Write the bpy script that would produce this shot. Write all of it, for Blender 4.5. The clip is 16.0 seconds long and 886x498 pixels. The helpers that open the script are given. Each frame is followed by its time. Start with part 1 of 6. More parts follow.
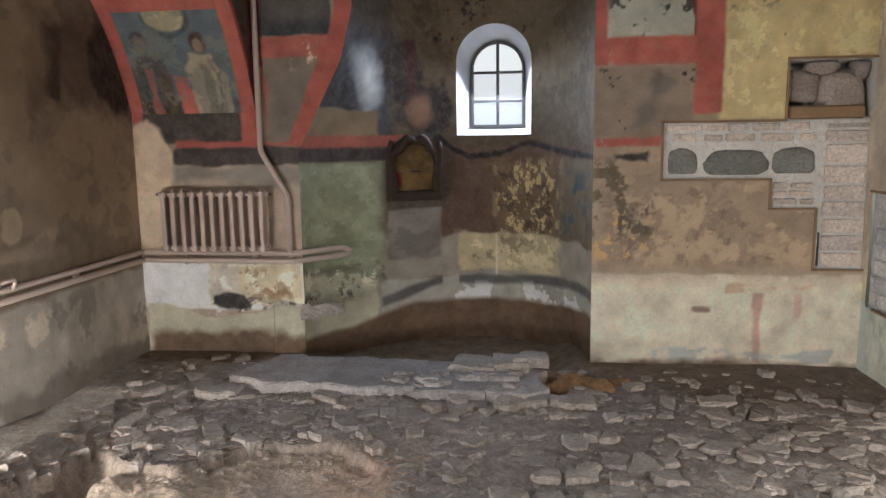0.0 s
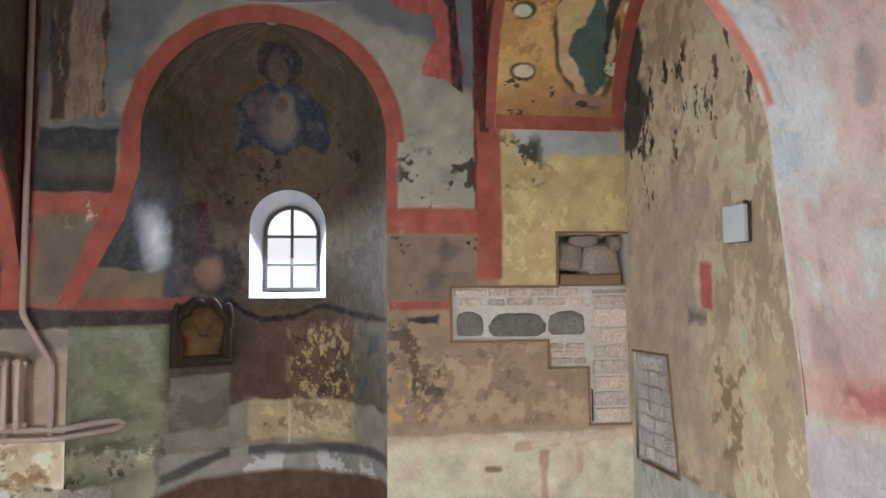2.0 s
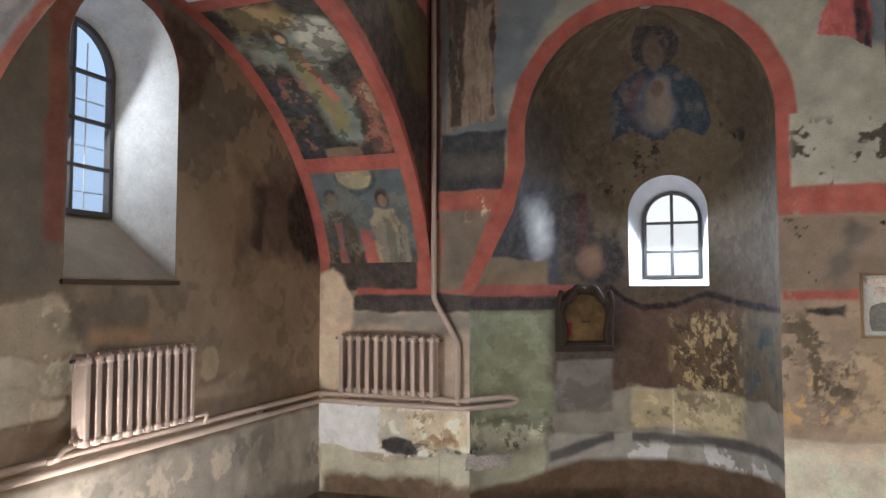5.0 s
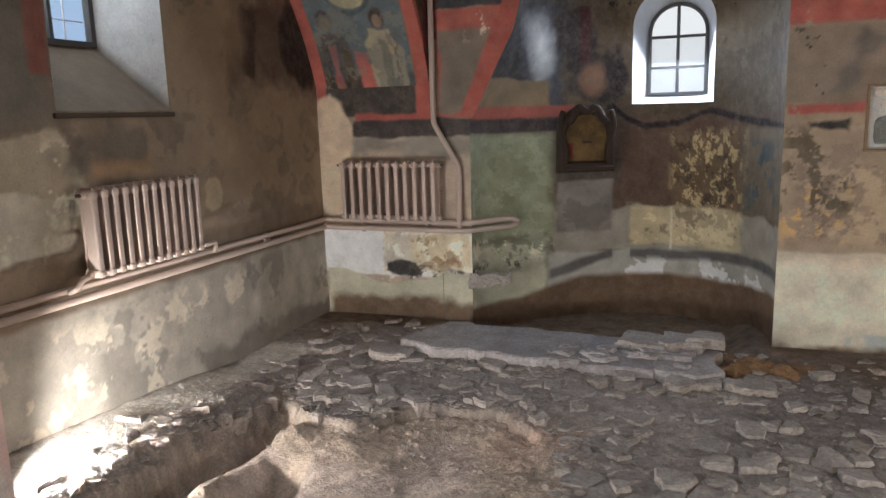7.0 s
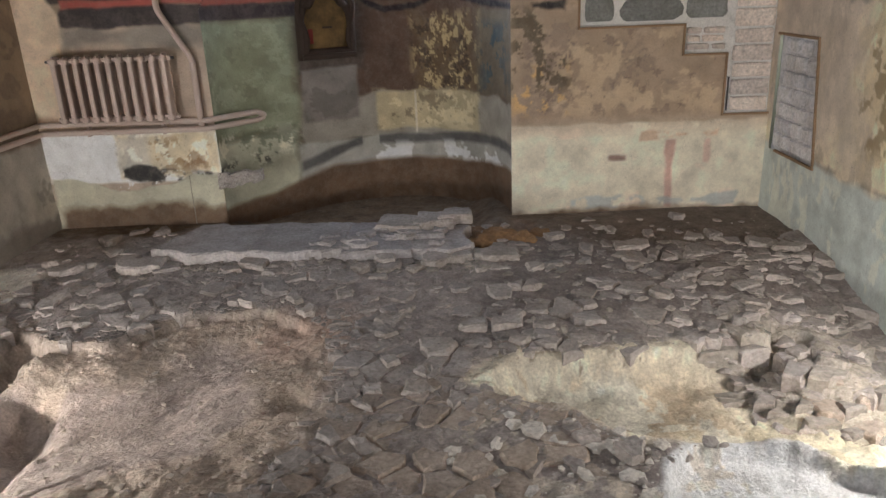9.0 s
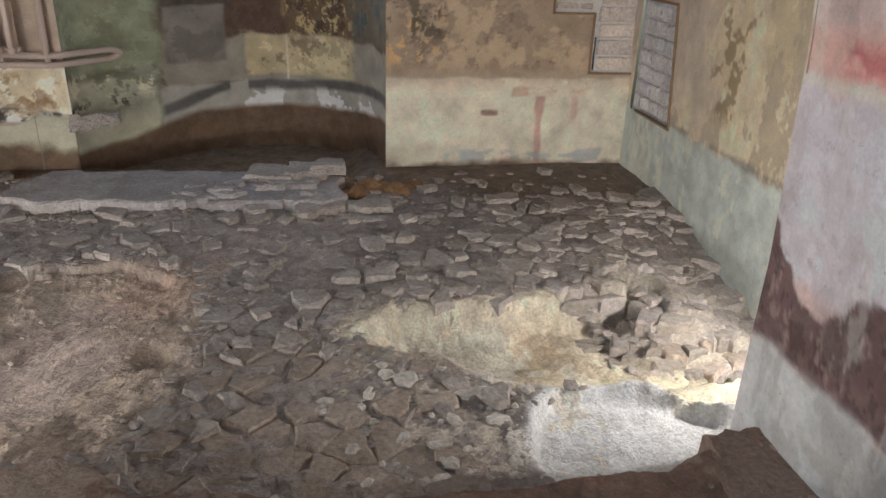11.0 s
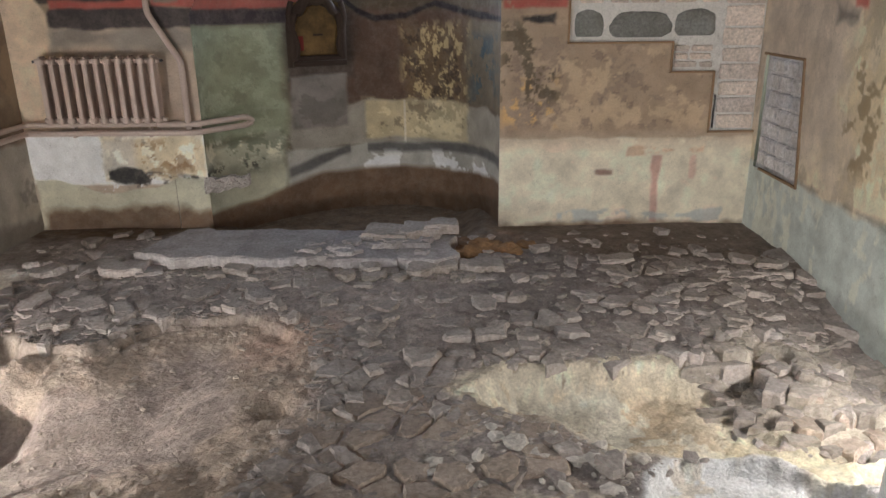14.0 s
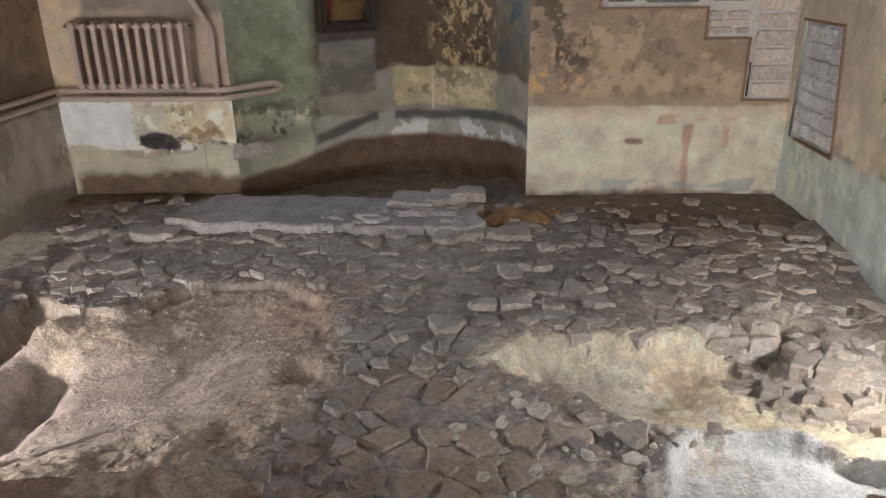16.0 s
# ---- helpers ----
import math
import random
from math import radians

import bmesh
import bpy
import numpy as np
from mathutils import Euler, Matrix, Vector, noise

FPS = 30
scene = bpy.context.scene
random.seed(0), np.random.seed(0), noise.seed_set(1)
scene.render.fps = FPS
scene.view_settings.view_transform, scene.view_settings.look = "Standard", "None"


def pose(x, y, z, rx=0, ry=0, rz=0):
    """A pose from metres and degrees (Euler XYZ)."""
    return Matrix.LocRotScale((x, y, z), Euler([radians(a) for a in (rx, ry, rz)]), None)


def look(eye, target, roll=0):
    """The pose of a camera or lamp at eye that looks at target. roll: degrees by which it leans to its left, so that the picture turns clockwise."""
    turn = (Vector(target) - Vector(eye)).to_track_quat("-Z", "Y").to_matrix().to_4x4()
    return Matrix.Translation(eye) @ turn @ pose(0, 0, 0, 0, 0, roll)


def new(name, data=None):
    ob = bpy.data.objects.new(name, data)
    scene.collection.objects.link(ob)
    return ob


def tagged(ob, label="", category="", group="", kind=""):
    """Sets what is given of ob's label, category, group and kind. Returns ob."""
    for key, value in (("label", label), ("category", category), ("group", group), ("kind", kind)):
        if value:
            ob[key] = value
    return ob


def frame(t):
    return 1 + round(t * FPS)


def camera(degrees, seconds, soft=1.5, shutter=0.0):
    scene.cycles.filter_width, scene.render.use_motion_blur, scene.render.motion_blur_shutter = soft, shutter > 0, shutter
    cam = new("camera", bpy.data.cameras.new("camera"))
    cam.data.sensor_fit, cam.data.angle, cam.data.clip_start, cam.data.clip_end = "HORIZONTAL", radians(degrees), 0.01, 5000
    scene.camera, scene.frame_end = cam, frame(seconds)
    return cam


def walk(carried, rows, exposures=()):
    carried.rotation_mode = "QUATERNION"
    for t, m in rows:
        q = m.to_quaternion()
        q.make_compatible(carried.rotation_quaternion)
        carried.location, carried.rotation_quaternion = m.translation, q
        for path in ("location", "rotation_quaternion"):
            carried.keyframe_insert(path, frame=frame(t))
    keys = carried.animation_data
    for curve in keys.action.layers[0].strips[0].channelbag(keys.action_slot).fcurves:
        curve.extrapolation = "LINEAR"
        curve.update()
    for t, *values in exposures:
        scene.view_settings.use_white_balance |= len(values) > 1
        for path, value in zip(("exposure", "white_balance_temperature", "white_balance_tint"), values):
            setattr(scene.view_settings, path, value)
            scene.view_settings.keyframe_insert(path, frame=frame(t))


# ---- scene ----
EYE = (0.0, 0.0, 1.6)
PATH = [
    (0.0, EYE, 7.30, -8.50, 0.80),
    (0.5, EYE, 3.65, -6.06, 0.86),
    (1.0, EYE, -1.18, -3.64, 0.72),
    (1.5, EYE, -5.21, 0.57, 0.54),
    (2.0, EYE, -8.69, 4.11, 0.51),
    (2.5, EYE, -10.77, 7.09, 1.06),
    (3.0, EYE, -7.19, 10.60, 1.22),
    (3.5, EYE, 1.91, 12.08, 0.48),
    (4.0, EYE, 9.20, 11.85, 0.28),
    (4.5, EYE, 16.64, 7.77, 0.22),
    (4.7, EYE, 19.49, 5.89, 0.19),
    (6.8, EYE, 22.17, -9.22, 1.46),
    (7.0, EYE, 20.52, -10.48, 1.61),
    (7.5, EYE, 15.97, -13.24, 2.13),
    (8.0, EYE, 10.78, -15.40, 2.36),
    (8.5, EYE, 5.24, -17.26, 2.58),
    (9.0, EYE, 0.70, -19.71, 2.24),
    (9.5, EYE, -4.92, -26.68, -0.32),
    (10.0, EYE, -6.32, -26.92, -1.12),
    (10.2, EYE, -7.23, -26.41, -1.51),
    (12.3, EYE, -8.79, -19.95, -1.67),
    (12.5, EYE, -8.03, -19.66, -1.55),
    (13.0, EYE, -5.62, -19.23, -0.73),
    (13.5, EYE, -2.72, -19.05, 0.00),
    (14.0, EYE, 0.07, -18.94, 0.65),
    (14.5, EYE, 2.06, -18.88, 1.09),
    (15.0, EYE, 2.89, -19.10, 1.21),
    (15.5, EYE, 2.97, -19.34, 1.03),
    (16.0, EYE, 2.25, -21.42, 0.72),
]
cam = camera(62.7, 16.0, soft=1.5)
walk(cam, [(t, pose(*eye, 90 + pitch, roll, yaw)) for t, eye, yaw, pitch, roll in PATH], exposures=((0.0, -0.17), (0.5, -0.12), (1.5, 0.03), (4.7, 0.05), (6.8, -0.2), (16.0, -0.22)))

# ---- daylight and lamps ----
world = bpy.data.worlds.new("sky")
scene.world = world
world.use_nodes = True
wt = world.node_tree
sky = wt.nodes.new("ShaderNodeTexSky")
sky.sky_type, sky.sun_disc, sky.sun_elevation, sky.sun_rotation = "NISHITA", False, radians(28), radians(200)
wt.links.new(sky.outputs["Color"], wt.nodes["Background"].inputs["Color"])
wt.nodes["Background"].inputs["Strength"].default_value = 0.15


def area_lamp(name, eye, target, w, h, power, colour):
    data = bpy.data.lights.new(name, "AREA")
    data.shape, data.size, data.size_y, data.energy, data.color = "RECTANGLE", w, h, power, colour
    ob = new(name, data)
    ob.matrix_world = look(eye, target)
    return tagged(ob, kind="structure")


DAY = (0.87, 0.94, 1.0)
WARM = (1.0, 0.97, 0.935)
area_lamp("north_window_light", (-4.33, 3.98, 2.85), (-2.0, 4.4, 1.6), 0.66, 1.2, 9, DAY)
area_lamp("apse_window_light", (-0.435, 8.14, 2.15), (-0.6, 5.4, -0.4), 0.45, 0.75, 45, (0.70, 0.82, 1.0))
area_lamp("round_window_light", (-0.535, 7.08, 5.77), (-0.5, 4.0, 3.0), 0.8, 0.8, 85, DAY)
# fill lamps added unseen in the nave behind the camera: north side, west end
area_lamp("nave_fill_light", (-3.8, -1.9, 2.2), (1.6, 4.5, 1.9), 1.6, 2.4, 240, DAY)
area_lamp("nave_fill_light", (-0.6, -5.85, 2.3), (-0.4, 5.0, 2.6), 1.6, 2.4, 55, DAY)


def flood(name, eye, target, power, colour, angle=120, size=0.06, blend=0.2):
    data = bpy.data.lights.new(name, "SPOT")
    data.energy, data.color, data.spot_size, data.spot_blend, data.shadow_soft_size = power, colour, radians(angle), blend, size
    ob = new(name, data)
    ob.matrix_world = look(eye, target)
    return tagged(ob, kind="structure")


flood("floodlight_beam", (-3.50, 2.55, -0.16), (-2.1, 4.4, -0.25), 262, WARM, 152, 0.05, 0.45)
flood("floodlight_beam", (2.50, 2.56, 0.24), (0.6, 4.8, -0.1), 168, WARM, 148, 0.05, 0.75)

# ---- materials ----


def nodes_of(name):
    m = bpy.data.materials.new(name)
    m.use_nodes = True
    return m, m.node_tree, m.node_tree.nodes["Principled BSDF"]


def noise_node(nt, scale, detail=4, rough=0.6):
    n = nt.nodes.new("ShaderNodeTexNoise")
    n.inputs["Scale"].default_value, n.inputs["Detail"].default_value, n.inputs["Roughness"].default_value = scale, detail, rough
    co = nt.nodes.new("ShaderNodeTexCoord")
    nt.links.new(co.outputs["Object"], n.inputs["Vector"])
    return n


def mul(nt, a, b, fac=1.0, mode="MULTIPLY"):
    mx = nt.nodes.new("ShaderNodeMix")
    mx.data_type, mx.blend_type = "RGBA", mode
    mx.inputs["Factor"].default_value = fac
    nt.links.new(a, mx.inputs["A"])
    if isinstance(b, tuple):
        mx.inputs["B"].default_value = (*b, 1)
    else:
        nt.links.new(b, mx.inputs["B"])
    return mx


def ramp(nt, src, stops):
    r = nt.nodes.new("ShaderNodeValToRGB")
    while len(r.color_ramp.elements) < len(stops):
        r.color_ramp.elements.new(0.5)
    for e, (p, c) in zip(r.color_ramp.elements, stops):
        e.position, e.color = p, (*c, 1)
    nt.links.new(src, r.inputs["Fac"])
    return r


def surface(name, base=None, rough=0.85, grain=(0.86, 1.09), stain=(0.84, 1.07), scales=(60, 3.5), bump=0.18, metal=0.0, spec=0.3, bump_dist=0.01, dusty=0.2):
    """Painted or plain matter: base colour (or the mesh's own pigment), mottled at two scales, with relief."""
    m, nt, b = nodes_of(name)
    fine, broad = noise_node(nt, scales[0], 6, 0.65), noise_node(nt, scales[1], 5, 0.6)
    g = ramp(nt, fine.outputs["Fac"], [(0.25, (grain[0],) * 3), (0.75, (grain[1],) * 3)])
    s = ramp(nt, broad.outputs["Fac"], [(0.3, (stain[0],) * 3), (0.7, (stain[1],) * 3)])
    both = mul(nt, g.outputs["Color"], s.outputs["Color"])
    if base is None:
        a = nt.nodes.new("ShaderNodeAttribute")
        a.attribute_name = "pigment"
        hsv = nt.nodes.new("ShaderNodeHueSaturation")
        hsv.inputs["Saturation"].default_value = 0.88
        nt.links.new(a.outputs["Color"], hsv.inputs["Color"])
        dust = noise_node(nt, 11, 8, 0.8)
        cover = ramp(nt, dust.outputs["Fac"], [(0.44, (0.0,) * 3), (0.66, (dusty,) * 3)])
        mixed = mul(nt, hsv.outputs["Color"], (0.36, 0.315, 0.26), 1.0, "MIX")
        nt.links.new(cover.outputs["Color"], mixed.inputs["Factor"])
        pits = noise_node(nt, 26, 6, 0.8)
        holes_ = ramp(nt, pits.outputs["Fac"], [(0.29, (0.55,) * 3), (0.37, (1.0,) * 3)])
        worn = mul(nt, mixed.outputs["Result"], holes_.outputs["Color"])
        crack = nt.nodes.new("ShaderNodeTexVoronoi")
        crack.feature, crack.inputs["Scale"].default_value = "DISTANCE_TO_EDGE", 2.6
        warp = noise_node(nt, 3.5, 6, 0.7)
        shift = nt.nodes.new("ShaderNodeVectorMath")
        shift.operation = "ADD"
        co = nt.nodes.new("ShaderNodeTexCoord")
        nt.links.new(co.outputs["Object"], shift.inputs[0])
        nt.links.new(warp.outputs["Color"], shift.inputs[1])
        nt.links.new(shift.outputs["Vector"], crack.inputs["Vector"])
        thin = ramp(nt, crack.outputs["Distance"], [(0.0, (0.62,) * 3), (0.016, (1.0,) * 3)])
        where = ramp(nt, dust.outputs["Fac"], [(0.48, (0.0,) * 3), (0.60, (0.9,) * 3)])
        cracked = mul(nt, worn.outputs["Result"], thin.outputs["Color"])
        nt.links.new(where.outputs["Color"], cracked.inputs["Factor"])
        out = mul(nt, both.outputs["Result"], cracked.outputs["Result"])
    else:
        out = mul(nt, both.outputs["Result"], base)
    nt.links.new(out.outputs["Result"], b.inputs["Base Color"])
    b.inputs["Roughness"].default_value, b.inputs["Metallic"].default_value, b.inputs["Specular IOR Level"].default_value = rough, metal, spec
    if bump:
        bp = nt.nodes.new("ShaderNodeBump")
        bp.inputs["Strength"].default_value, bp.inputs["Distance"].default_value = bump, bump_dist
        nt.links.new(fine.outputs["Fac"], bp.inputs["Height"])
        nt.links.new(bp.outputs["Normal"], b.inputs["Normal"])
    return m


M_PLASTER = surface("painted_plaster")
M_EARTH = surface("dug_earth", rough=0.95, scales=(55, 4), grain=(0.64, 1.22), bump=0.8, bump_dist=0.025, dusty=0.35)
M_EARTH_CLOD = surface("earth_clod", (0.50, 0.42, 0.35), rough=0.95)
M_STONE = surface("limestone", (0.36, 0.33, 0.31), rough=0.9, scales=(40, 6), bump=0.5)
M_WHITE = surface("white_reveal", (0.58, 0.585, 0.60), stain=(0.85, 1.05), grain=(0.94, 1.04), bump=0.08)
M_STRIPWOOD = surface("dark_sill_wood", (0.10, 0.07, 0.05), rough=0.8)
M_FRAME = surface("dark_window_frame", (0.085, 0.08, 0.08), rough=0.6, bump=0.05)
M_RADIATOR = surface("radiator_paint", (0.55, 0.44, 0.38), rough=0.45, grain=(0.9, 1.05), stain=(0.9, 1.05), bump=0.05)

# ---- helpers for meshes ----


def lin(*c):
    """Linear colour from display values 0 to 255."""
    return tuple((v / 255 / 12.92) if v / 255 <= 0.04045 else ((v / 255 + 0.055) / 1.055) ** 2.4 for v in c)


def fnoise(a, b, scale, seed=0, octaves=4, gain=0.5):
    """Smooth value noise on arrays, about -1 to 1."""
    total, amp, norm = 0.0, 1.0, 0.0
    for k in range(octaves):
        u, v = np.asarray(a) * scale * 2 ** k + 17.3 * seed + 100, np.asarray(b) * scale * 2 ** k + 9.1 * seed + 100
        iu, iv = np.floor(u).astype(np.int64), np.floor(v).astype(np.int64)
        fu, fv = u - iu, v - iv
        fu, fv = fu * fu * (3 - 2 * fu), fv * fv * (3 - 2 * fv)

        def h(i, j):
            n = (i * 374761393 + j * 668265263 + (seed + k) * 1442695041) & 0x7FFFFFFF
            n = ((n ^ (n >> 13)) * 1274126177) & 0x7FFFFFFF
            return ((n ^ (n >> 16)) & 0xFFFF) / 32767.5 - 1
        total = total + amp * ((h(iu, iv) * (1 - fu) + h(iu + 1, iv) * fu) * (1 - fv) + (h(iu, iv + 1) * (1 - fu) + h(iu + 1, iv + 1) * fu) * fv)
        norm += amp
        amp *= gain
    return total / norm


def sheet(name, co, keep=None, colour=None, material=None, parent=None, label="", category="", kind="structure", smooth=True, flip=False):
    """A grid of points co[i, j] as one mesh; keep[i, j] says which cells stay; colour is the pigment of each point."""
    n, m = co.shape[:2]
    if colour is not None:
        tone = np.maximum(colour, 0.002).mean(-1, keepdims=True) / 0.27
        colour = np.clip(colour * tone ** 0.24, 0, 0.85)
    idx = np.arange(n * m).reshape(n, m)
    quads = np.stack([idx[:-1, :-1], idx[1:, :-1], idx[1:, 1:], idx[:-1, 1:]], -1)
    quads = quads[keep] if keep is not None else quads.reshape(-1, 4)
    if flip:
        quads = quads[:, ::-1]
    used, inv = np.unique(quads, return_inverse=True)
    quads = inv.reshape(-1, 4)
    pts = co.reshape(-1, 3)[used]
    me = bpy.data.meshes.new(name)
    me.vertices.add(len(pts))
    me.vertices.foreach_set("co", pts.astype(np.float32).ravel())
    me.loops.add(quads.size)
    me.loops.foreach_set("vertex_index", quads.astype(np.int32).ravel())
    me.polygons.add(len(quads))
    me.polygons.foreach_set("loop_start", np.arange(0, quads.size, 4, dtype=np.int32))
    me.polygons.foreach_set("use_smooth", np.full(len(quads), smooth))
    if colour is not None:
        c = np.ones((len(pts), 4), np.float32)
        c[:, :3] = colour.reshape(-1, 3)[used]
        me.attributes.new("pigment", "FLOAT_COLOR", "POINT").data.foreach_set("color", c.ravel())
    me.update()
    me.validate()
    if material:
        me.materials.append(material)
    ob = new(name, me)
    if parent:
        ob.parent = parent
    return tagged(ob, label, category, "", kind if not parent else "")


def part(name, bm, material, parent=None, label="", smooth=False):
    me = bpy.data.meshes.new(name)
    bm.normal_update()
    bm.to_mesh(me)
    bm.free()
    me.materials.append(material)
    if smooth:
        me.polygons.foreach_set("use_smooth", np.full(len(me.polygons), True))
    ob = new(name, me)
    ob.parent = parent
    return tagged(ob, label)


def span(a, b, step):
    return np.linspace(a, b, max(2, int(round(abs(b - a) / step)) + 1))


# ---- painting on surfaces ----


def pig(r, g, b, gain=1.45):
    return tuple(min(0.85, v * gain) for v in lin(r, g, b))


def sd_poly(a, b, pts):
    """Signed distance to a polygon, negative inside."""
    d = np.full(np.shape(a), 1e9)
    inside = np.zeros(np.shape(a), bool)
    n = len(pts)
    for i in range(n):
        (x0, y0), (x1, y1) = pts[i], pts[(i + 1) % n]
        ex, ey = x1 - x0, y1 - y0
        t = np.clip(((a - x0) * ex + (b - y0) * ey) / (ex * ex + ey * ey + 1e-12), 0, 1)
        d = np.minimum(d, np.hypot(a - x0 - t * ex, b - y0 - t * ey))
        if y0 != y1:
            cross = ((y0 > b) != (y1 > b)) & (a < (x1 - x0) * (b - y0) / (y1 - y0) + x0)
            inside ^= cross
    return np.where(inside, -d, d)


class Canvas:
    """Layers of pigment over two coordinate arrays of a surface."""

    def __init__(self, a, b, base, seed=1):
        self.a, self.b, self.seed = a, b, seed
        self.col = np.ones((*np.shape(a), 3)) * np.array(base)
        self.dep = np.zeros(np.shape(a))
        self.mottle(0.12, 2.2)
        self.mottle(0.11, 12.0)

    def mottle(self, amount, scale):
        self.seed += 1
        n = fnoise(self.a, self.b, scale, self.seed)
        self.col = self.col * (1 + amount * 1.6 * n)[..., None]

    def put(self, d, c, soft=0.012, wob=0.015, amount=1.0, wear=0.0, depth=0.0):
        """Lays colour c where the signed distance d is negative; wear eats holes in it, depth sinks it."""
        self.seed += 1
        d = d + wob * fnoise(self.a, self.b, 5.0, self.seed) * 1.6
        m = np.clip(0.5 - d / (2 * soft), 0, 1) * amount
        if wear:
            w = 1.2 * fnoise(self.a, self.b, 4.5, self.seed + 50, 5, 0.7)
            m = m * np.clip(0.5 + (w + 0.75 - wear * 1.5) * 5, 0, 1)
        self.dep = self.dep + depth * np.clip(0.5 - d / 0.008, 0, 1)
        tone = 1 + 0.22 * fnoise(self.a, self.b, 7.0, self.seed + 90)
        self.col = self.col * (1 - m[..., None]) + np.array(c) * tone[..., None] * m[..., None]

    def poly(self, pts, c, **k):
        self.put(sd_poly(self.a, self.b, pts), c, **k)

    def rect(self, a0, a1, b0, b1, c, **k):
        d = np.maximum(np.maximum(a0 - self.a, self.a - a1), np.maximum(b0 - self.b, self.b - b1))
        self.put(d, c, **k)

    def ell(self, ca, cb, ra, rb, c, lean=0.0, **k):
        u, v = self.a - ca - lean * (self.b - cb), self.b - cb
        self.put((np.hypot(u / ra, v / rb) - 1) * min(ra, rb), c, **k)

    def ring(self, ca, cb, r0, r1, c, squash=1.0, **k):
        r = np.hypot(self.a - ca, (self.b - cb) * squash)
        self.put(np.maximum(r0 - r, r - r1), c, **k)

    def flecks(self, c, scale, level, where=None, amount=1.0, stretch=1.0):
        """Flaked spots of colour c: where noise passes level."""
        self.seed += 1
        n = 1.25 * fnoise(self.a * stretch, self.b, scale, self.seed, 5, 0.72)
        m = np.clip((n - level) * 14, 0, 1) * amount
        if where is not None:
            m = m * np.clip(0.5 - where / 0.12, 0, 1)
        self.col = self.col * (1 - m[..., None]) + np.array(c) * m[..., None]

    def box_sd(self, a0, a1, b0, b1):
        return np.maximum(np.maximum(a0 - self.a, self.a - a1), np.maximum(b0 - self.b, self.b - b1))


def painting(name, place, a0, a1, b0, b1, draw, label, keep=None, step=0.012):
    """A fresco as a thin coat of its own on a surface: place(a, b) gives its points."""
    A, B = np.meshgrid(span(a0, a1, step), span(b0, b1, step), indexing="ij")
    cv = draw(A, B)
    mask = None
    if keep is not None:
        am, bm_ = (A[:-1, :-1] + A[1:, 1:]) / 2, (B[:-1, :-1] + B[1:, 1:]) / 2
        mask = keep(am, bm_)
    return sheet(name, place(A, B), mask, cv.col, M_PLASTER, label=label, category="fresco", kind="thing")


RED, DRED = pig(166, 70, 54, 1.3), pig(112, 40, 36, 1.2)
BLACK = pig(45, 42, 40)

# ---- plan ----
XN, XS, YE = -3.89, 2.84, 6.70          # north, south and east walls
XL, XR = -2.64, 1.45                     # edges of the middle bay
XC = -0.59                               # its axis
ARCH_R, ARCH_Z = 1.09, 3.09              # apse arch
OC = (-0.555, 5.77, 0.56)                # round window
VN = (4.03, 1.05, 2.8)                   # north arm's vault: axis y, z, radius
NW = (4.0, 0.51, 1.69, 3.22)             # north window: axis y, half width, sill, springing
STEP = 0.013
COAT = 0.004


def apse_left(z):
    """The left edge of the apse opening, which flares out below."""
    return np.interp(z, [1.50, 2.35, 2.8], [-2.24, -1.80, -1.68])


def arch_inside(x, z):
    r = np.hypot(x - XC, z - ARCH_Z)
    return np.where(z > ARCH_Z, r < ARCH_R, (x > apse_left(z)) & (x < XC + ARCH_R))


def rim_points(keep):
    """Grid points that touch both kept and cut cells."""
    n, m = keep.shape
    k, c = np.zeros((n + 1, m + 1), bool), np.zeros((n + 1, m + 1), bool)
    for i in (0, 1):
        for j in (0, 1):
            k[i:n + i, j:m + j] |= keep
            c[i:n + i, j:m + j] |= ~keep
    return k & c


def patch_inside(x, z):
    """Where the plaster is cut away from the masonry of the east wall."""
    return ((x > 1.10) & (x < 2.84) & (z > 1.22) & (z < 1.73)) | ((x > 2.03) & (x < 2.84) & (z > 0.96) & (z < 1.73)) | ((x > 2.42) & (x < 2.84) & (z > 0.42) & (z < 1.73)) | ((x > 2.13) & (x < 2.84) & (z > 1.70) & (z < 2.25))


# ---- east wall ----
xs, zs = span(XN, XS, STEP), span(-1.3, 7.2, STEP)
X, Z = np.meshgrid(xs, zs, indexing="ij")
xm, zm = (X[:-1, :-1] + X[1:, 1:]) / 2, (Z[:-1, :-1] + Z[1:, 1:]) / 2
holes = arch_inside(xm, zm) | (np.hypot(xm - OC[0], zm - OC[1]) < OC[2])
keep = ~holes
rim = rim_points(keep)
near_oc = rim & (np.hypot(X - OC[0], Z - OC[1]) < OC[2] + 0.1)
k = OC[2] / np.maximum(np.hypot(X - OC[0], Z - OC[1]), 1e-6)
X, Z = np.where(near_oc, OC[0] + (X - OC[0]) * k, X), np.where(near_oc, OC[1] + (Z - OC[1]) * k, Z)
on_arch = rim & ~near_oc & (Z > ARCH_Z)
k = ARCH_R / np.maximum(np.hypot(X - XC, Z - ARCH_Z), 1e-6)
X, Z = np.where(on_arch, XC + (X - XC) * k, X), np.where(on_arch, ARCH_Z + (Z - ARCH_Z) * k, Z)
jamb = rim & ~near_oc & ~on_arch
X = np.where(jamb & (X > XC), XC + ARCH_R, np.where(jamb, apse_left(Z), X))
keep &= ~patch_inside(xm, zm)

cv = Canvas(X, Z, pig(142, 124, 102), 1)
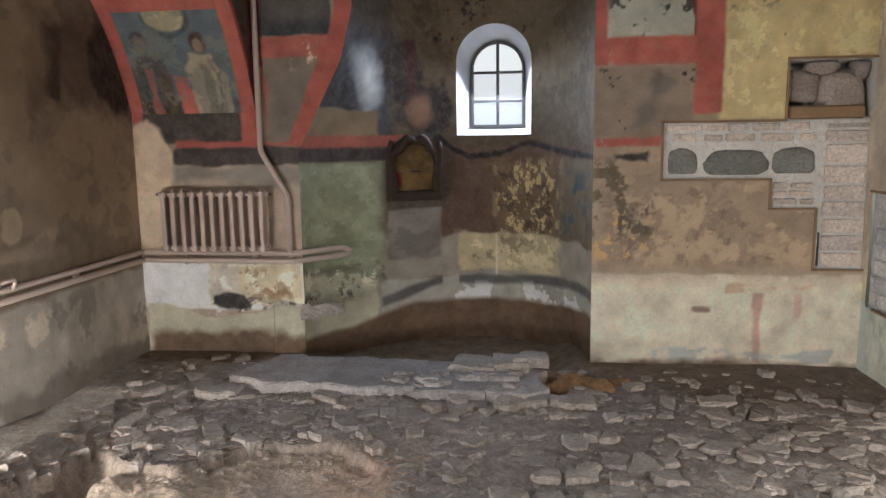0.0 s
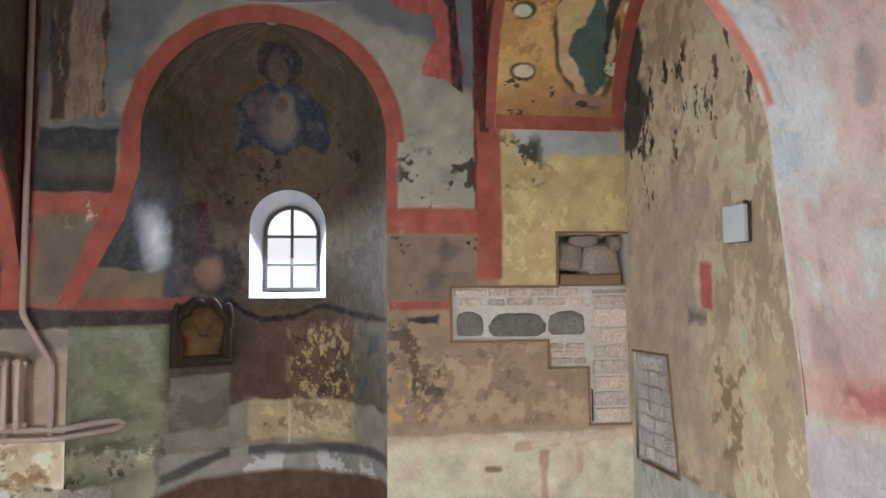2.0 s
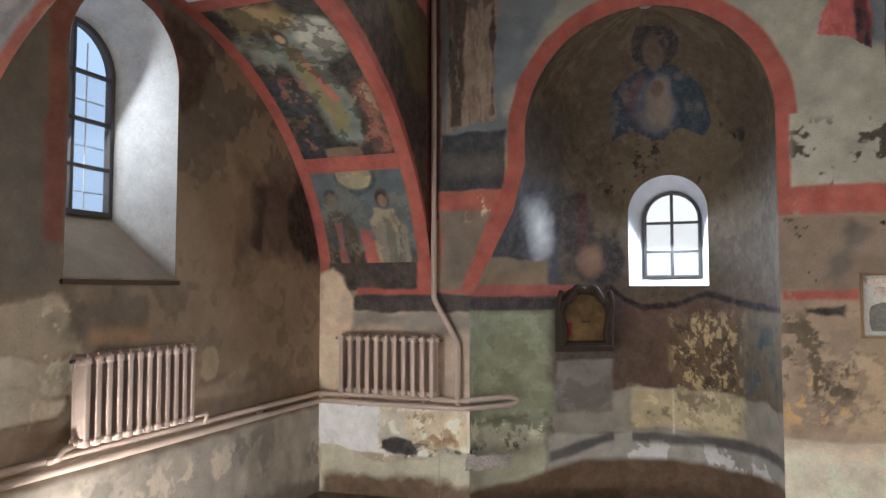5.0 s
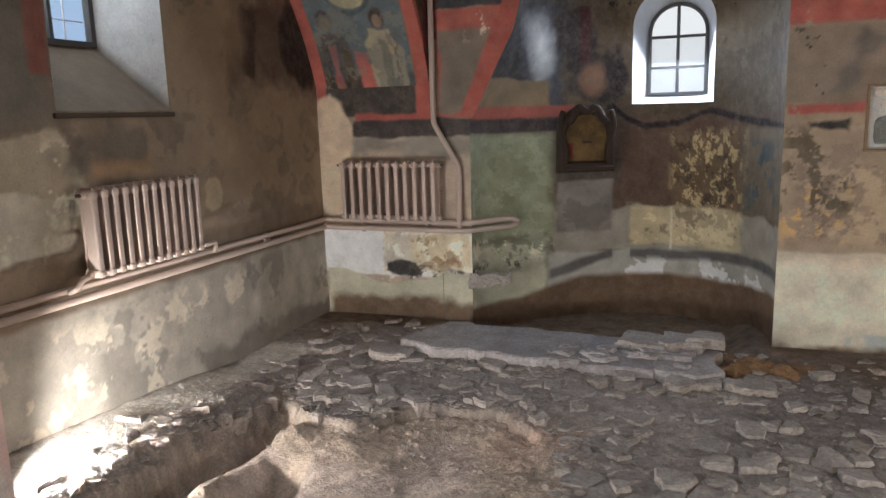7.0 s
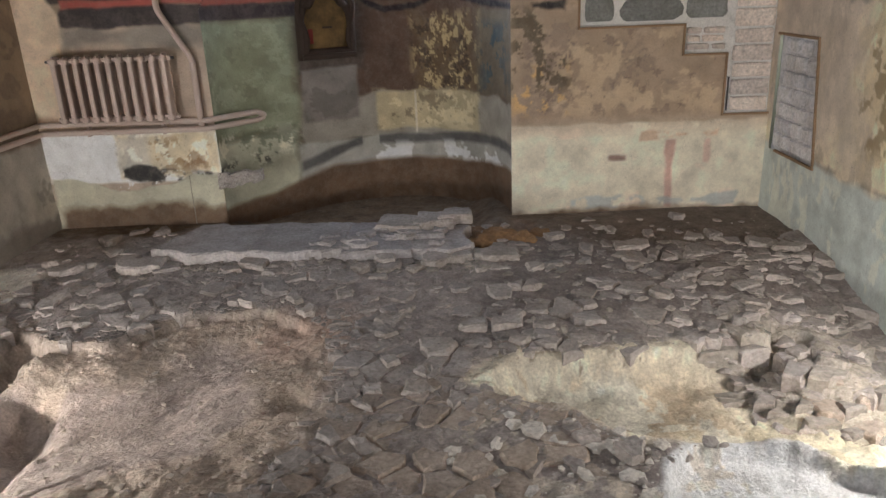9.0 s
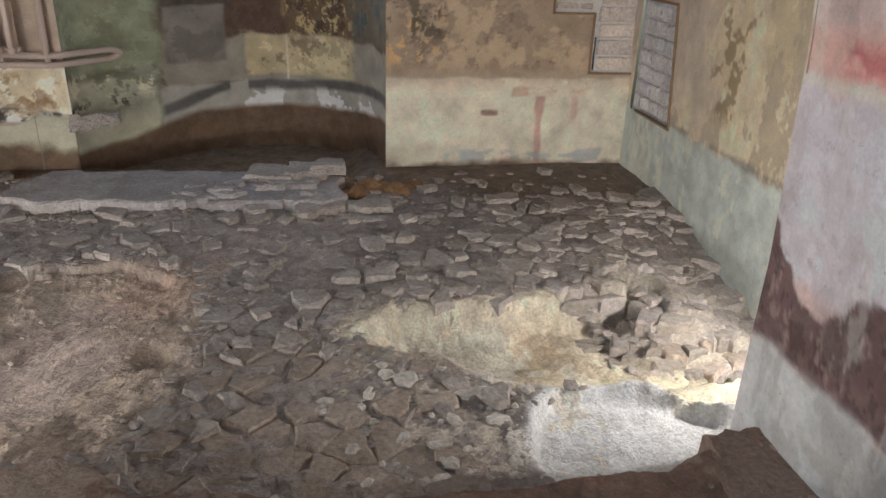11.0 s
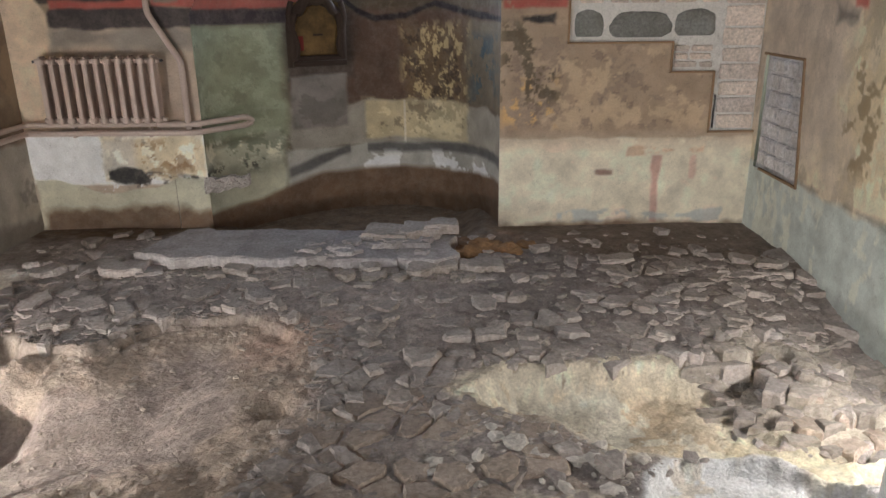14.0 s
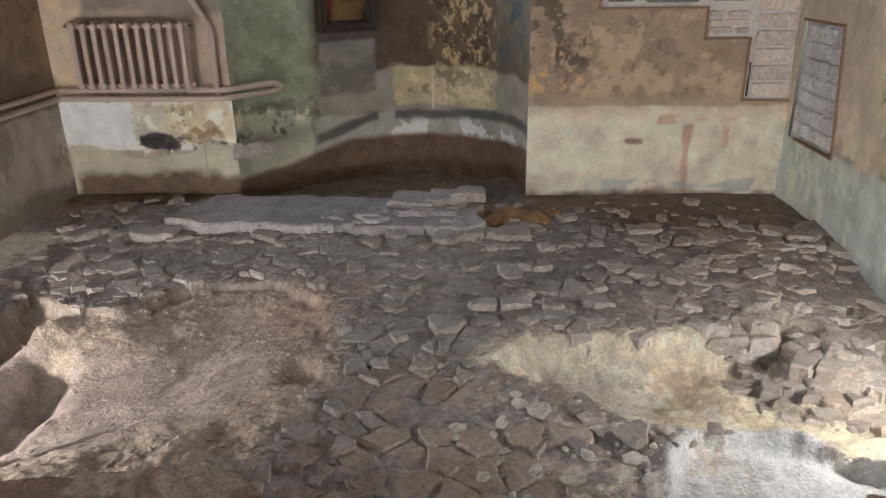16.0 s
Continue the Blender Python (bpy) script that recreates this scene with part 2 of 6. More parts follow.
# upper zone: blue-grey lunette, bare plaster beside the arch
cv.rect(-2.7, 1.5, 3.0, 7.3, pig(108, 117, 126))
cv.poly([(0.45, 2.4), (1.45, 2.4), (1.45, 3.5), (1.2, 3.6), (0.95, 4.05), (0.45, 4.2), (-0.1, 4.5), (-1.2, 4.5), (-1.95, 3.3), (-1.6, 3.1), (0.4, 3.1)], pig(148, 146, 132), soft=0.06, wob=0.08)
cv.rect(-2.0, 1.4, 4.2, 4.75, pig(122, 128, 130), amount=0.5, soft=0.2)
cv.flecks(pig(70, 66, 58), 3.0, 0.42, cv.box_sd(0.6, 1.4, 2.45, 3.0))
cv.ring(OC[0], OC[1], 0.5, 0.77, pig(92, 66, 64), wob=0.03)
cv.ring(OC[0], OC[1], 0.58, 0.68, pig(66, 50, 54), wob=0.06, wear=0.3)
cv.rect(XL - 0.02, XL + 0.10, 2.3, 7.2, DRED, soft=0.006)
cv.rect(XL + 0.10, XL + 0.16, 2.3, 7.2, pig(120, 108, 100), amount=0.7)
cv.rect(1.33, 1.46, 2.4, 7.2, DRED, soft=0.006)
# panels left of the apse
cv.rect(-2.54, -1.86, 2.58, 3.16, pig(66, 68, 74), wob=0.03)
cv.rect(-2.5, -1.9, 2.72, 2.92, pig(108, 100, 86), amount=0.5, soft=0.05)
cv.rect(-2.56, -1.80, 1.56, 2.57, pig(160, 74, 58))
cv.rect(-2.53, -1.98, 1.61, 2.36, pig(122, 108, 94), wob=0.03)
cv.rect(-2.50, -2.05, 1.66, 2.20, pig(104, 96, 88), amount=0.6, soft=0.08)
cv.flecks(pig(178, 160, 140), 6.0, 0.35, cv.box_sd(-2.25, -1.85, 2.3, 2.5))
# red border of the arch
r = np.hypot(X - XC, Z - ARCH_Z)
cv.put(np.where(Z > ARCH_Z, np.maximum(r - 1.255, ARCH_R - 0.02 - r), np.where(X < XC, np.maximum(apse_left(Z) - 0.17 - X, 2.4 - Z), np.maximum(X - 0.605, 2.24 - Z))), RED, wob=0.008, wear=0.10)
cv.poly([(-1.97, 2.45), (-1.74, 2.5), (-2.12, 1.57), (-2.34, 1.57)], RED, wob=0.02, wear=0.15)
# south side
cv.rect(0.50, 1.52, 2.23, 2.47, RED, wear=0.22)
cv.rect(0.5, 1.36, 1.58, 2.22, pig(128, 110, 94), soft=0.03)
cv.poly([(0.75, 1.62), (0.95, 1.7), (1.18, 2.1), (1.05, 2.15), (0.85, 1.8)], pig(104, 94, 88), amount=0.8, soft=0.03, wob=0.05)
cv.flecks(BLACK, 4.5, 0.48, cv.box_sd(0.5, 1.4, 1.62, 2.2))
cv.rect(1.58, 2.86, 1.74, 3.24, pig(176, 156, 106), soft=0.02)
cv.flecks(pig(196, 182, 128), 3.5, 0.1, cv.box_sd(1.6, 2.8, 1.8, 3.0), amount=0.6)
cv.rect(1.75, 2.80, 3.0, 3.24, pig(150, 160, 166), soft=0.05, wob=0.06)
cv.flecks(pig(74, 80, 68), 4.0, 0.06, cv.box_sd(1.56, 2.0, 2.70, 3.16))
cv.flecks(BLACK, 5.0, 0.45, cv.box_sd(1.6, 2.2, 2.3, 2.75))
cv.rect(1.36, 1.60, 1.80, 3.4, RED, wear=0.08)
cv.rect(1.38, 1.48, 3.2, 5.8, DRED, soft=0.01)
cv.rect(0.5, 2.84, 0.38, 1.52, pig(146, 124, 102), soft=0.04)
cv.flecks(pig(122, 104, 92), 3.2, 0.06, cv.box_sd(0.6, 2.4, 0.45, 1.5), amount=0.5)
cv.flecks(pig(104, 88, 80), 7.0, 0.22, cv.box_sd(0.6, 2.4, 0.45, 1.5), amount=0.5)
cv.flecks(pig(168, 144, 114), 4.5, 0.12, cv.box_sd(0.9, 2.4, 0.45, 1.2), amount=0.7)
cv.flecks(pig(176, 138, 84), 7.0, 0.12, cv.box_sd(0.5, 1.0, 0.5, 0.9))
cv.flecks(pig(98, 84, 66), 6.0, 0.15, cv.box_sd(0.5, 1.05, 0.7, 1.4))
cv.rect(0.52, 1.08, 1.52, 1.60, RED, wear=0.25)
cv.rect(0.68, 0.96, 1.40, 1.46, pig(52, 48, 50), wob=0.03)
cv.rect(0.45, 2.86, -1.3, 0.375, pig(184, 174, 154), soft=0.012, depth=-0.008)
cv.rect(0.45, 2.86, 0.30, 0.40, pig(160, 140, 120), amount=0.6, soft=0.05, wear=0.3)
cv.flecks(pig(196, 170, 150), 1.6, 0.18, cv.box_sd(0.9, 2.6, -0.5, 0.3), amount=0.6)
cv.rect(1.93, 2.01, -0.45, 0.20, pig(170, 128, 114), wob=0.02, amount=0.9)
cv.rect(2.28, 2.33, -0.02, 0.20, pig(172, 132, 118), wob=0.03, amount=0.7)
cv.rect(1.40, 1.56, 0.03, 0.07, pig(140, 110, 96), wob=0.02)
cv.rect(1.05, 2.6, -0.42, -0.33, pig(142, 150, 152), wob=0.04, amount=0.7, wear=0.3)
cv.rect(1.7, 2.4, 0.22, 0.28, pig(180, 142, 110), wob=0.04, amount=0.7, wear=0.3)
# brown foot of the south panel: lamp shadow put into the colour
cv.rect(0.45, 2.86, -1.3, -0.44, pig(112, 90, 72), wob=0.06, soft=0.04)
# north side
cv.rect(XN, -2.2, -1.3, 1.44, pig(158, 140, 122))
cv.poly([(-3.88, 0.5), (-3.4, 0.5), (-3.42, 1.2), (-3.55, 1.62), (-3.84, 1.78), (-3.9, 1.7)], pig(166, 148, 126), wob=0.03)
cv.rect(-3.5, -2.2, 1.24, 1.40, pig(122, 116, 108), wob=0.06, soft=0.04, amount=0.8)
cv.poly([(-3.6, 1.39), (-2.15, 1.39), (-2.12, 1.56), (-3.47, 1.56)], pig(74, 66, 66), wob=0.02)
cv.rect(-3.78, -2.76, 1.60, 1.95, pig(72, 64, 60), wob=0.012)
cv.rect(-2.78, -2.62, 1.58, 1.95, RED)
cv.rect(-3.45, -2.62, 1.56, 1.62, RED)
cv.rect(XN, -3.77, 1.72, 1.95, RED)
cv.poly([(-3.90, 0.5), (-3.55, 0.5), (-3.52, 1.2), (-3.50, 1.50), (-3.60, 1.74), (-3.74, 1.84), (-3.9, 1.76)], pig(184, 162, 136), soft=0.02, wob=0.03)
cv.rect(XN, -2.2, -0.02, 0.44, pig(206, 204, 198), wob=0.01)
cv.rect(-3.20, -2.24, 0.02, 0.44, pig(176, 162, 134), wob=0.03, soft=0.03)
cv.flecks(pig(150, 122, 86), 8.0, 0.16, cv.box_sd(-2.95, -2.3, 0.1, 0.4))
cv.flecks(pig(112, 104, 96), 7.0, 0.12, cv.box_sd(-3.2, -2.75, 0.1, 0.42), amount=0.8)
cv.rect(-2.9, -2.2, 0.0, 0.07, pig(70, 66, 66), wob=0.05, wear=0.4)
cv.flecks(pig(214, 206, 196), 8.0, 0.12, cv.box_sd(-3.2, -2.3, -0.08, 0.04))
cv.rect(-3.20, -2.90, 0.10, 0.42, pig(164, 158, 148), soft=0.03, wob=0.03, amount=0.8)
cv.flecks(pig(206, 198, 180), 6.0, 0.24, cv.box_sd(-3.15, -2.3, 0.05, 0.4), amount=0.7)
cv.flecks(pig(128, 96, 62), 7.0, 0.2, cv.box_sd(-2.8, -2.35, 0.08, 0.32), amount=0.7)
cv.poly([(-3.2, 0.0), (-2.8, 0.0), (-2.86, 0.1), (-3.0, 0.13), (-3.18, 0.12)], pig(58, 56, 56), wob=0.04)
cv.poly([(-3.89, -1.3), (-2.24, -1.3), (-2.24, 0.03), (-2.5, 0.02), (-2.75, -0.06), (-3.0, -0.08), (-3.25, -0.13), (-3.45, -0.02), (-3.89, 0.05)], pig(160, 156, 136), wob=0.02, depth=0.022)
# brown foot on the north side, a painted cast shadow
cv.rect(XN, -2.2, -1.3, -0.26, pig(104, 82, 62), wob=0.06, soft=0.04)
co = np.stack([X, YE + 0.006 * fnoise(X, Z, 1.3, 8) + 0.003 * fnoise(X, Z, 9, 9) + cv.dep, Z], -1)
wall_east = sheet("wall_east", co, keep, cv.col, M_PLASTER, label="plastered east wall with worn frescoes")
M_MASONRY = surface("rough_masonry", (0.4, 0.36, 0.32))
back = ~holes
sheet("wall_east_outside", np.stack([X, np.full_like(X, YE + 0.45), Z], -1)[::4, ::4], (back[::4, ::4])[: len(X[::4]) - 1, : X[::4, ::4].shape[1] - 1], None, M_MASONRY, label="outer face of the east wall")

# ---- apse ----
AX, AD = -0.55, 1.30
th = span(0, math.pi, 0.011)
zz = np.concatenate([span(-1.3, ARCH_Z, STEP), ARCH_Z + ARCH_R * np.sin(span(0, math.pi / 2, 0.016)[1:])])
TH, ZZ = np.meshgrid(th, zz, indexing="ij")


def apse_point(TH, ZZ, inset=0.0):
    k = np.sqrt(np.clip(1 - (np.clip(ZZ - ARCH_Z, 0, None) / ARCH_R) ** 2, 0, 1))
    left = AX - apse_left(ZZ) - inset
    right = XC + ARCH_R - AX - inset
    n = np.where(TH > math.pi / 2, np.interp(ZZ, [1.5, 2.6], [1.55, 2.0]), 2.0)
    c, s = np.abs(np.cos(TH)) ** (2 / n), np.abs(np.sin(TH)) ** (2 / n)
    x = AX + np.where(TH > math.pi / 2, -left, right) * c * k
    return np.stack([x, YE + (AD - inset) * s * k, ZZ], -1)


AW = (-0.465, 0.40, 1.65, 2.42)          # apse window: axis x, half width, sill, springing


def apse_back(x, z):
    """The depth of the apse wall at x, z, behind its axis."""
    k = np.sqrt(np.clip(1 - (np.clip(z - ARCH_Z, 0, None) / ARCH_R) ** 2, 1e-6, 1))
    left, right = (AX - apse_left(z)) * k, (XC + ARCH_R - AX) * k
    n = np.where(x < AX, np.interp(z, [1.5, 2.6], [1.55, 2.0]), 2.0)
    u = np.clip(np.abs(x - AX) / np.where(x < AX, left, right), 0, 1)
    return YE + AD * k * (1 - u ** n) ** (1 / n)


def win_inside(x, z, w):
    return (np.abs(x - w[0]) < w[1]) & (z > w[2]) & ((z < w[3]) | (np.hypot(x - w[0], z - w[3]) < w[1]))


def snap_window(x, z, on, w):
    """Moves the points marked on to the outline of an arched window."""
    r = np.maximum(np.hypot(x - w[0], z - w[3]), 1e-6)
    top = on & (z > w[3])
    low = on & ~top & (z < w[2] + 0.022) & (np.abs(x - w[0]) < w[1] - 0.012)
    side = on & ~top & ~low
    nx = np.where(top, w[0] + (x - w[0]) * w[1] / r, np.where(side, w[0] + np.sign(x - w[0]) * w[1], x))
    nz = np.where(top, w[3] + (z - w[3]) * w[1] / r, np.where(low, w[2], np.where(side, np.maximum(z, w[2]), z)))
    return nx, nz


P = apse_point(TH, ZZ)
Pm = (P[:-1, :-1] + P[1:, 1:]) / 2
at_back = np.abs(TH[:-1, :-1] - math.pi / 2) < 1.2
keep = ~(win_inside(Pm[..., 0], Pm[..., 2], AW) & at_back)
on = rim_points(keep)
wx, wz = snap_window(P[..., 0], P[..., 2], on, AW)
P = np.where(on[..., None], np.stack([wx, apse_back(wx, wz), wz], -1), P)
AXX, AZZ = P[..., 0], P[..., 2]
S = (math.pi - TH) * 1.2                 # runs round the apse from its north edge
cv = Canvas(S, AZZ, pig(86, 71, 53), 60)


def zone(x0, x1, z0, z1):
    return np.maximum(np.maximum(x0 - AXX, AXX - x1), np.maximum(z0 - AZZ, AZZ - z1))


def oval(x, z, rx, rz):
    return (np.hypot((AXX - x) / rx, (AZZ - z) / rz) - 1) * min(rx, rz)


def low(x, z):
    """How far a point lies above a line that runs round the apse."""
    return AZZ - np.interp(AXX, x, z)


cv.flecks(pig(106, 89, 65), 1.6, 0.1, amount=0.6)
cv.flecks(pig(84, 66, 52), 2.2, 0.25, zone(-1.7, 0.5, 2.9, 4.2), amount=0.5)
cv.flecks(pig(52, 44, 40), 5.0, 0.46, zone(-1.4, 0.5, 2.5, 3.3))
cv.put(zone(-1.75, -1.45, 2.6, 3.4), pig(78, 72, 68), soft=0.06, wob=0.08, amount=0.7)
cv.put(zone(-2.4, -1.50, 1.5, 2.62), pig(64, 62, 64), soft=0.08, wob=0.06)
# painted reflection: blue-white window sheen on the curved plaster
cv.put(oval(-1.66, 2.14, 0.10, 0.40), pig(88, 92, 108), soft=0.07, wob=0.04, amount=0.9)
cv.put(oval(-1.68, 2.20, 0.06, 0.20), pig(196, 200, 212), soft=0.07, wob=0.03, amount=0.9)
cv.put(zone(-2.4, -1.63, 1.56, 1.92), pig(124, 104, 78), wob=0.02)
cv.put(zone(-2.4, -1.40, 1.54, 1.66), RED, wob=0.01, amount=0.9)
cv.put(sd_poly(AXX, AZZ, [(-1.57, 2.5), (-1.50, 2.1), (-1.44, 1.78), (-1.1, 1.66), (-0.98, 1.95), (-1.0, 2.22), (-1.18, 2.12), (-1.25, 2.45), (-1.38, 2.62)]), pig(62, 52, 50), soft=0.03, wob=0.05)
cv.put(zone(-1.37, -1.26, 2.08, 2.64), pig(78, 38, 38), wob=0.015, soft=0.012)
cv.put(oval(-1.25, 1.90, 0.13, 0.17), pig(118, 84, 62), soft=0.03, wob=0.03)
cv.put(sd_poly(AXX, AZZ, [(-1.02, 2.25), (-0.94, 2.1), (-0.93, 1.75), (-1.05, 1.62), (-1.08, 1.9)]), pig(50, 40, 38), soft=0.02, wob=0.04)
cv.put(zone(-1.62, 0.6, 0.56, 1.50), pig(92, 68, 54), soft=0.03, wob=0.03)
cv.put(zone(-1.60, -0.98, 0.85, 1.50), pig(82, 68, 60), soft=0.03, wob=0.03)
cv.put(zone(0.20, 0.6, 0.56, 1.42), pig(104, 90, 72), soft=0.03, wob=0.04)
peel = zone(-0.44, 0.22, 0.56, 1.36)
cv.put(peel, pig(108, 86, 58), soft=0.06, wob=0.06, amount=0.8)
cv.flecks(pig(168, 144, 98), 7.0, 0.08, peel, amount=0.9, stretch=1.3)
cv.flecks(pig(70, 54, 44), 9.0, 0.16, peel, amount=0.8)
cv.flecks(pig(60, 80, 88), 5.0, 0.02, zone(0.27, 0.47, 0.62, 1.26), amount=0.9)
cv.put(zone(-2.5, -1.62, 0.30, 1.40), pig(132, 136, 110), soft=0.05, wob=0.03)
cv.flecks(pig(148, 152, 126), 4.5, 0.08, zone(-2.5, -1.64, 0.4, 1.36), amount=0.6)
cv.flecks(pig(108, 112, 92), 6.0, 0.28, zone(-2.5, -1.64, 0.4, 1.36), amount=0.45)
cv.put(zone(-1.60, 0.6, 0.10, 0.57), pig(136, 128, 116), soft=0.015, wob=0.03)
cv.put(zone(-1.58, -1.05, 0.33, 0.87), pig(118, 110, 104), soft=0.015, wob=0.02)
cv.flecks(pig(98, 90, 84), 4.0, 0.1, zone(-1.58, -1.05, 0.33, 0.87), amount=0.6)
cv.put(zone(-0.86, 0.24, 0.17, 0.58), pig(164, 148, 114), soft=0.015, wob=0.02)
cv.flecks(pig(190, 176, 140), 4.5, 0.12, zone(-0.86, 0.2, 0.2, 0.58), amount=0.7)
cv.flecks(pig(112, 96, 76), 6.0, 0.2, zone(-0.86, 0.24, 0.17, 0.58), amount=0.7)
cv.put(np.abs(AXX + 0.44) + 0.0 * AZZ - 0.010 + 9 * (AZZ > 0.58) + 9 * (AZZ < 0.1), pig(186, 178, 164), soft=0.006, wob=0.004, amount=0.7)
cv.put(zone(-1.66, 0.6, -0.4, 0.12), pig(146, 142, 134), soft=0.015, wob=0.02)
band = low([-1.67, -1.04, -0.4, 0.46], [-0.13, 0.08, 0.06, 0.13])
cv.put(np.maximum(np.abs(band) - 0.05, np.where((AXX > -1.03) & (AXX < -0.86), 1, -1)), pig(84, 82, 82), soft=0.02, wob=0.015, amount=0.9)
cv.flecks(pig(216, 212, 204), 2.6, 0.0, np.maximum(band + 0.07, zone(-1.05, 0.5, -0.2, 0.1)), amount=0.8)
cv.put(zone(-2.5, -1.66, -0.36, 0.30), pig(158, 156, 134), soft=0.03, wob=0.03)
cv.flecks(pig(190, 184, 162), 6.0, 0.1, zone(-2.5, -1.66, 0.08, 0.34), amount=0.8)
cv.flecks(pig(92, 100, 80), 5.0, 0.12, zone(-2.5, -1.66, 0.05, 0.34), amount=0.7)
cv.flecks(pig(56, 54, 54), 5.0, 0.0, zone(-2.5, -1.72, 0.0, 0.10))
# soft-edged brown round the apse foot: the platform's shadow, painted on
cv.put(low([-2.3, -1.9, -1.78, -1.34, -0.42, 0.2, 0.5], [-0.33, -0.33, -0.29, -0.16, -0.15, -0.14, -0.06]), pig(104, 78, 56), soft=0.03, wob=0.012)
wave = low([-1.05, -0.9, -0.72, -0.41, -0.1, 0.05, 0.22, 0.49], [1.63, 1.50, 1.42, 1.45, 1.57, 1.53, 1.48, 1.43])
cv.put(np.maximum(np.abs(wave) - 0.03, zone(-1.1, 0.6, 1.2, 1.8)), pig(46, 36, 40), soft=0.012, wob=0.012)
cv.put(zone(-2.5, -1.55, 1.40, 1.53), pig(70, 58, 60), soft=0.012, wob=0.015)
wall_apse = sheet("wall_apse", P, keep, cv.col, M_PLASTER, label="curved plaster wall and half dome of the apse")
Po = apse_point(TH[::4, ::4], ZZ[::4, ::4], -0.32)
Pom = (Po[:-1, :-1] + Po[1:, 1:]) / 2
wi = (AW[0], 0.30, 1.72, 2.40)
sheet("wall_apse_outside", Po, ~(win_inside(Pom[..., 0], Pom[..., 2], (wi[0], wi[1] + 0.05, wi[2] - 0.05, wi[3])) & (np.abs(TH[::4, ::4][:-1, :-1] - math.pi / 2) < 1.2)), None, M_MASONRY, label="outer face of the apse")

# ---- side walls ----
def side_wall(name, x, sign, y0, label, paint, window=None):
    Y, Zs = np.meshgrid(span(y0, YE + 0.06, STEP), span(-1.3, 5.4, STEP), indexing="ij")
    keep = None
    if window:
        ym, z2 = (Y[:-1, :-1] + Y[1:, 1:]) / 2, (Zs[:-1, :-1] + Zs[1:, 1:]) / 2
        keep = ~win_inside(ym, z2, window)
        Y, Zs = (lambda a: (np.where(a[2], a[0], Y), np.where(a[2], a[1], Zs)))((*snap_window(Y, Zs, rim_points(keep), window), rim_points(keep)))
    else:
        ym, z2 = (Y[:-1, :-1] + Y[1:, 1:]) / 2, (Zs[:-1, :-1] + Zs[1:, 1:]) / 2
        keep = ~((ym > 5.74 + (0.15 * (z2 - 0.12))) & (ym < 6.60) & (z2 > 0.12) & (z2 < 1.12))
    c = paint(Y, Zs)
    ob = sheet(name, np.stack([x + 0.010 * fnoise(Y, Zs, 1.1, 12 + int(sign)) + sign * (c.dep + 0.004 * fnoise(Y, Zs, 8, 14)), Y, Zs], -1), keep, c.col, M_PLASTER, label=label)
    cut = keep[::4, ::4] if window else np.ones_like(keep[::4, ::4])
    n, m = Y[::4, ::4].shape
    sheet(name + "_outside", np.stack([np.full_like(Y, x + sign * 0.62), Y, Zs], -1)[::4, ::4], cut[:n - 1, :m - 1], None, M_MASONRY, label="outer face of the side wall")
    return ob


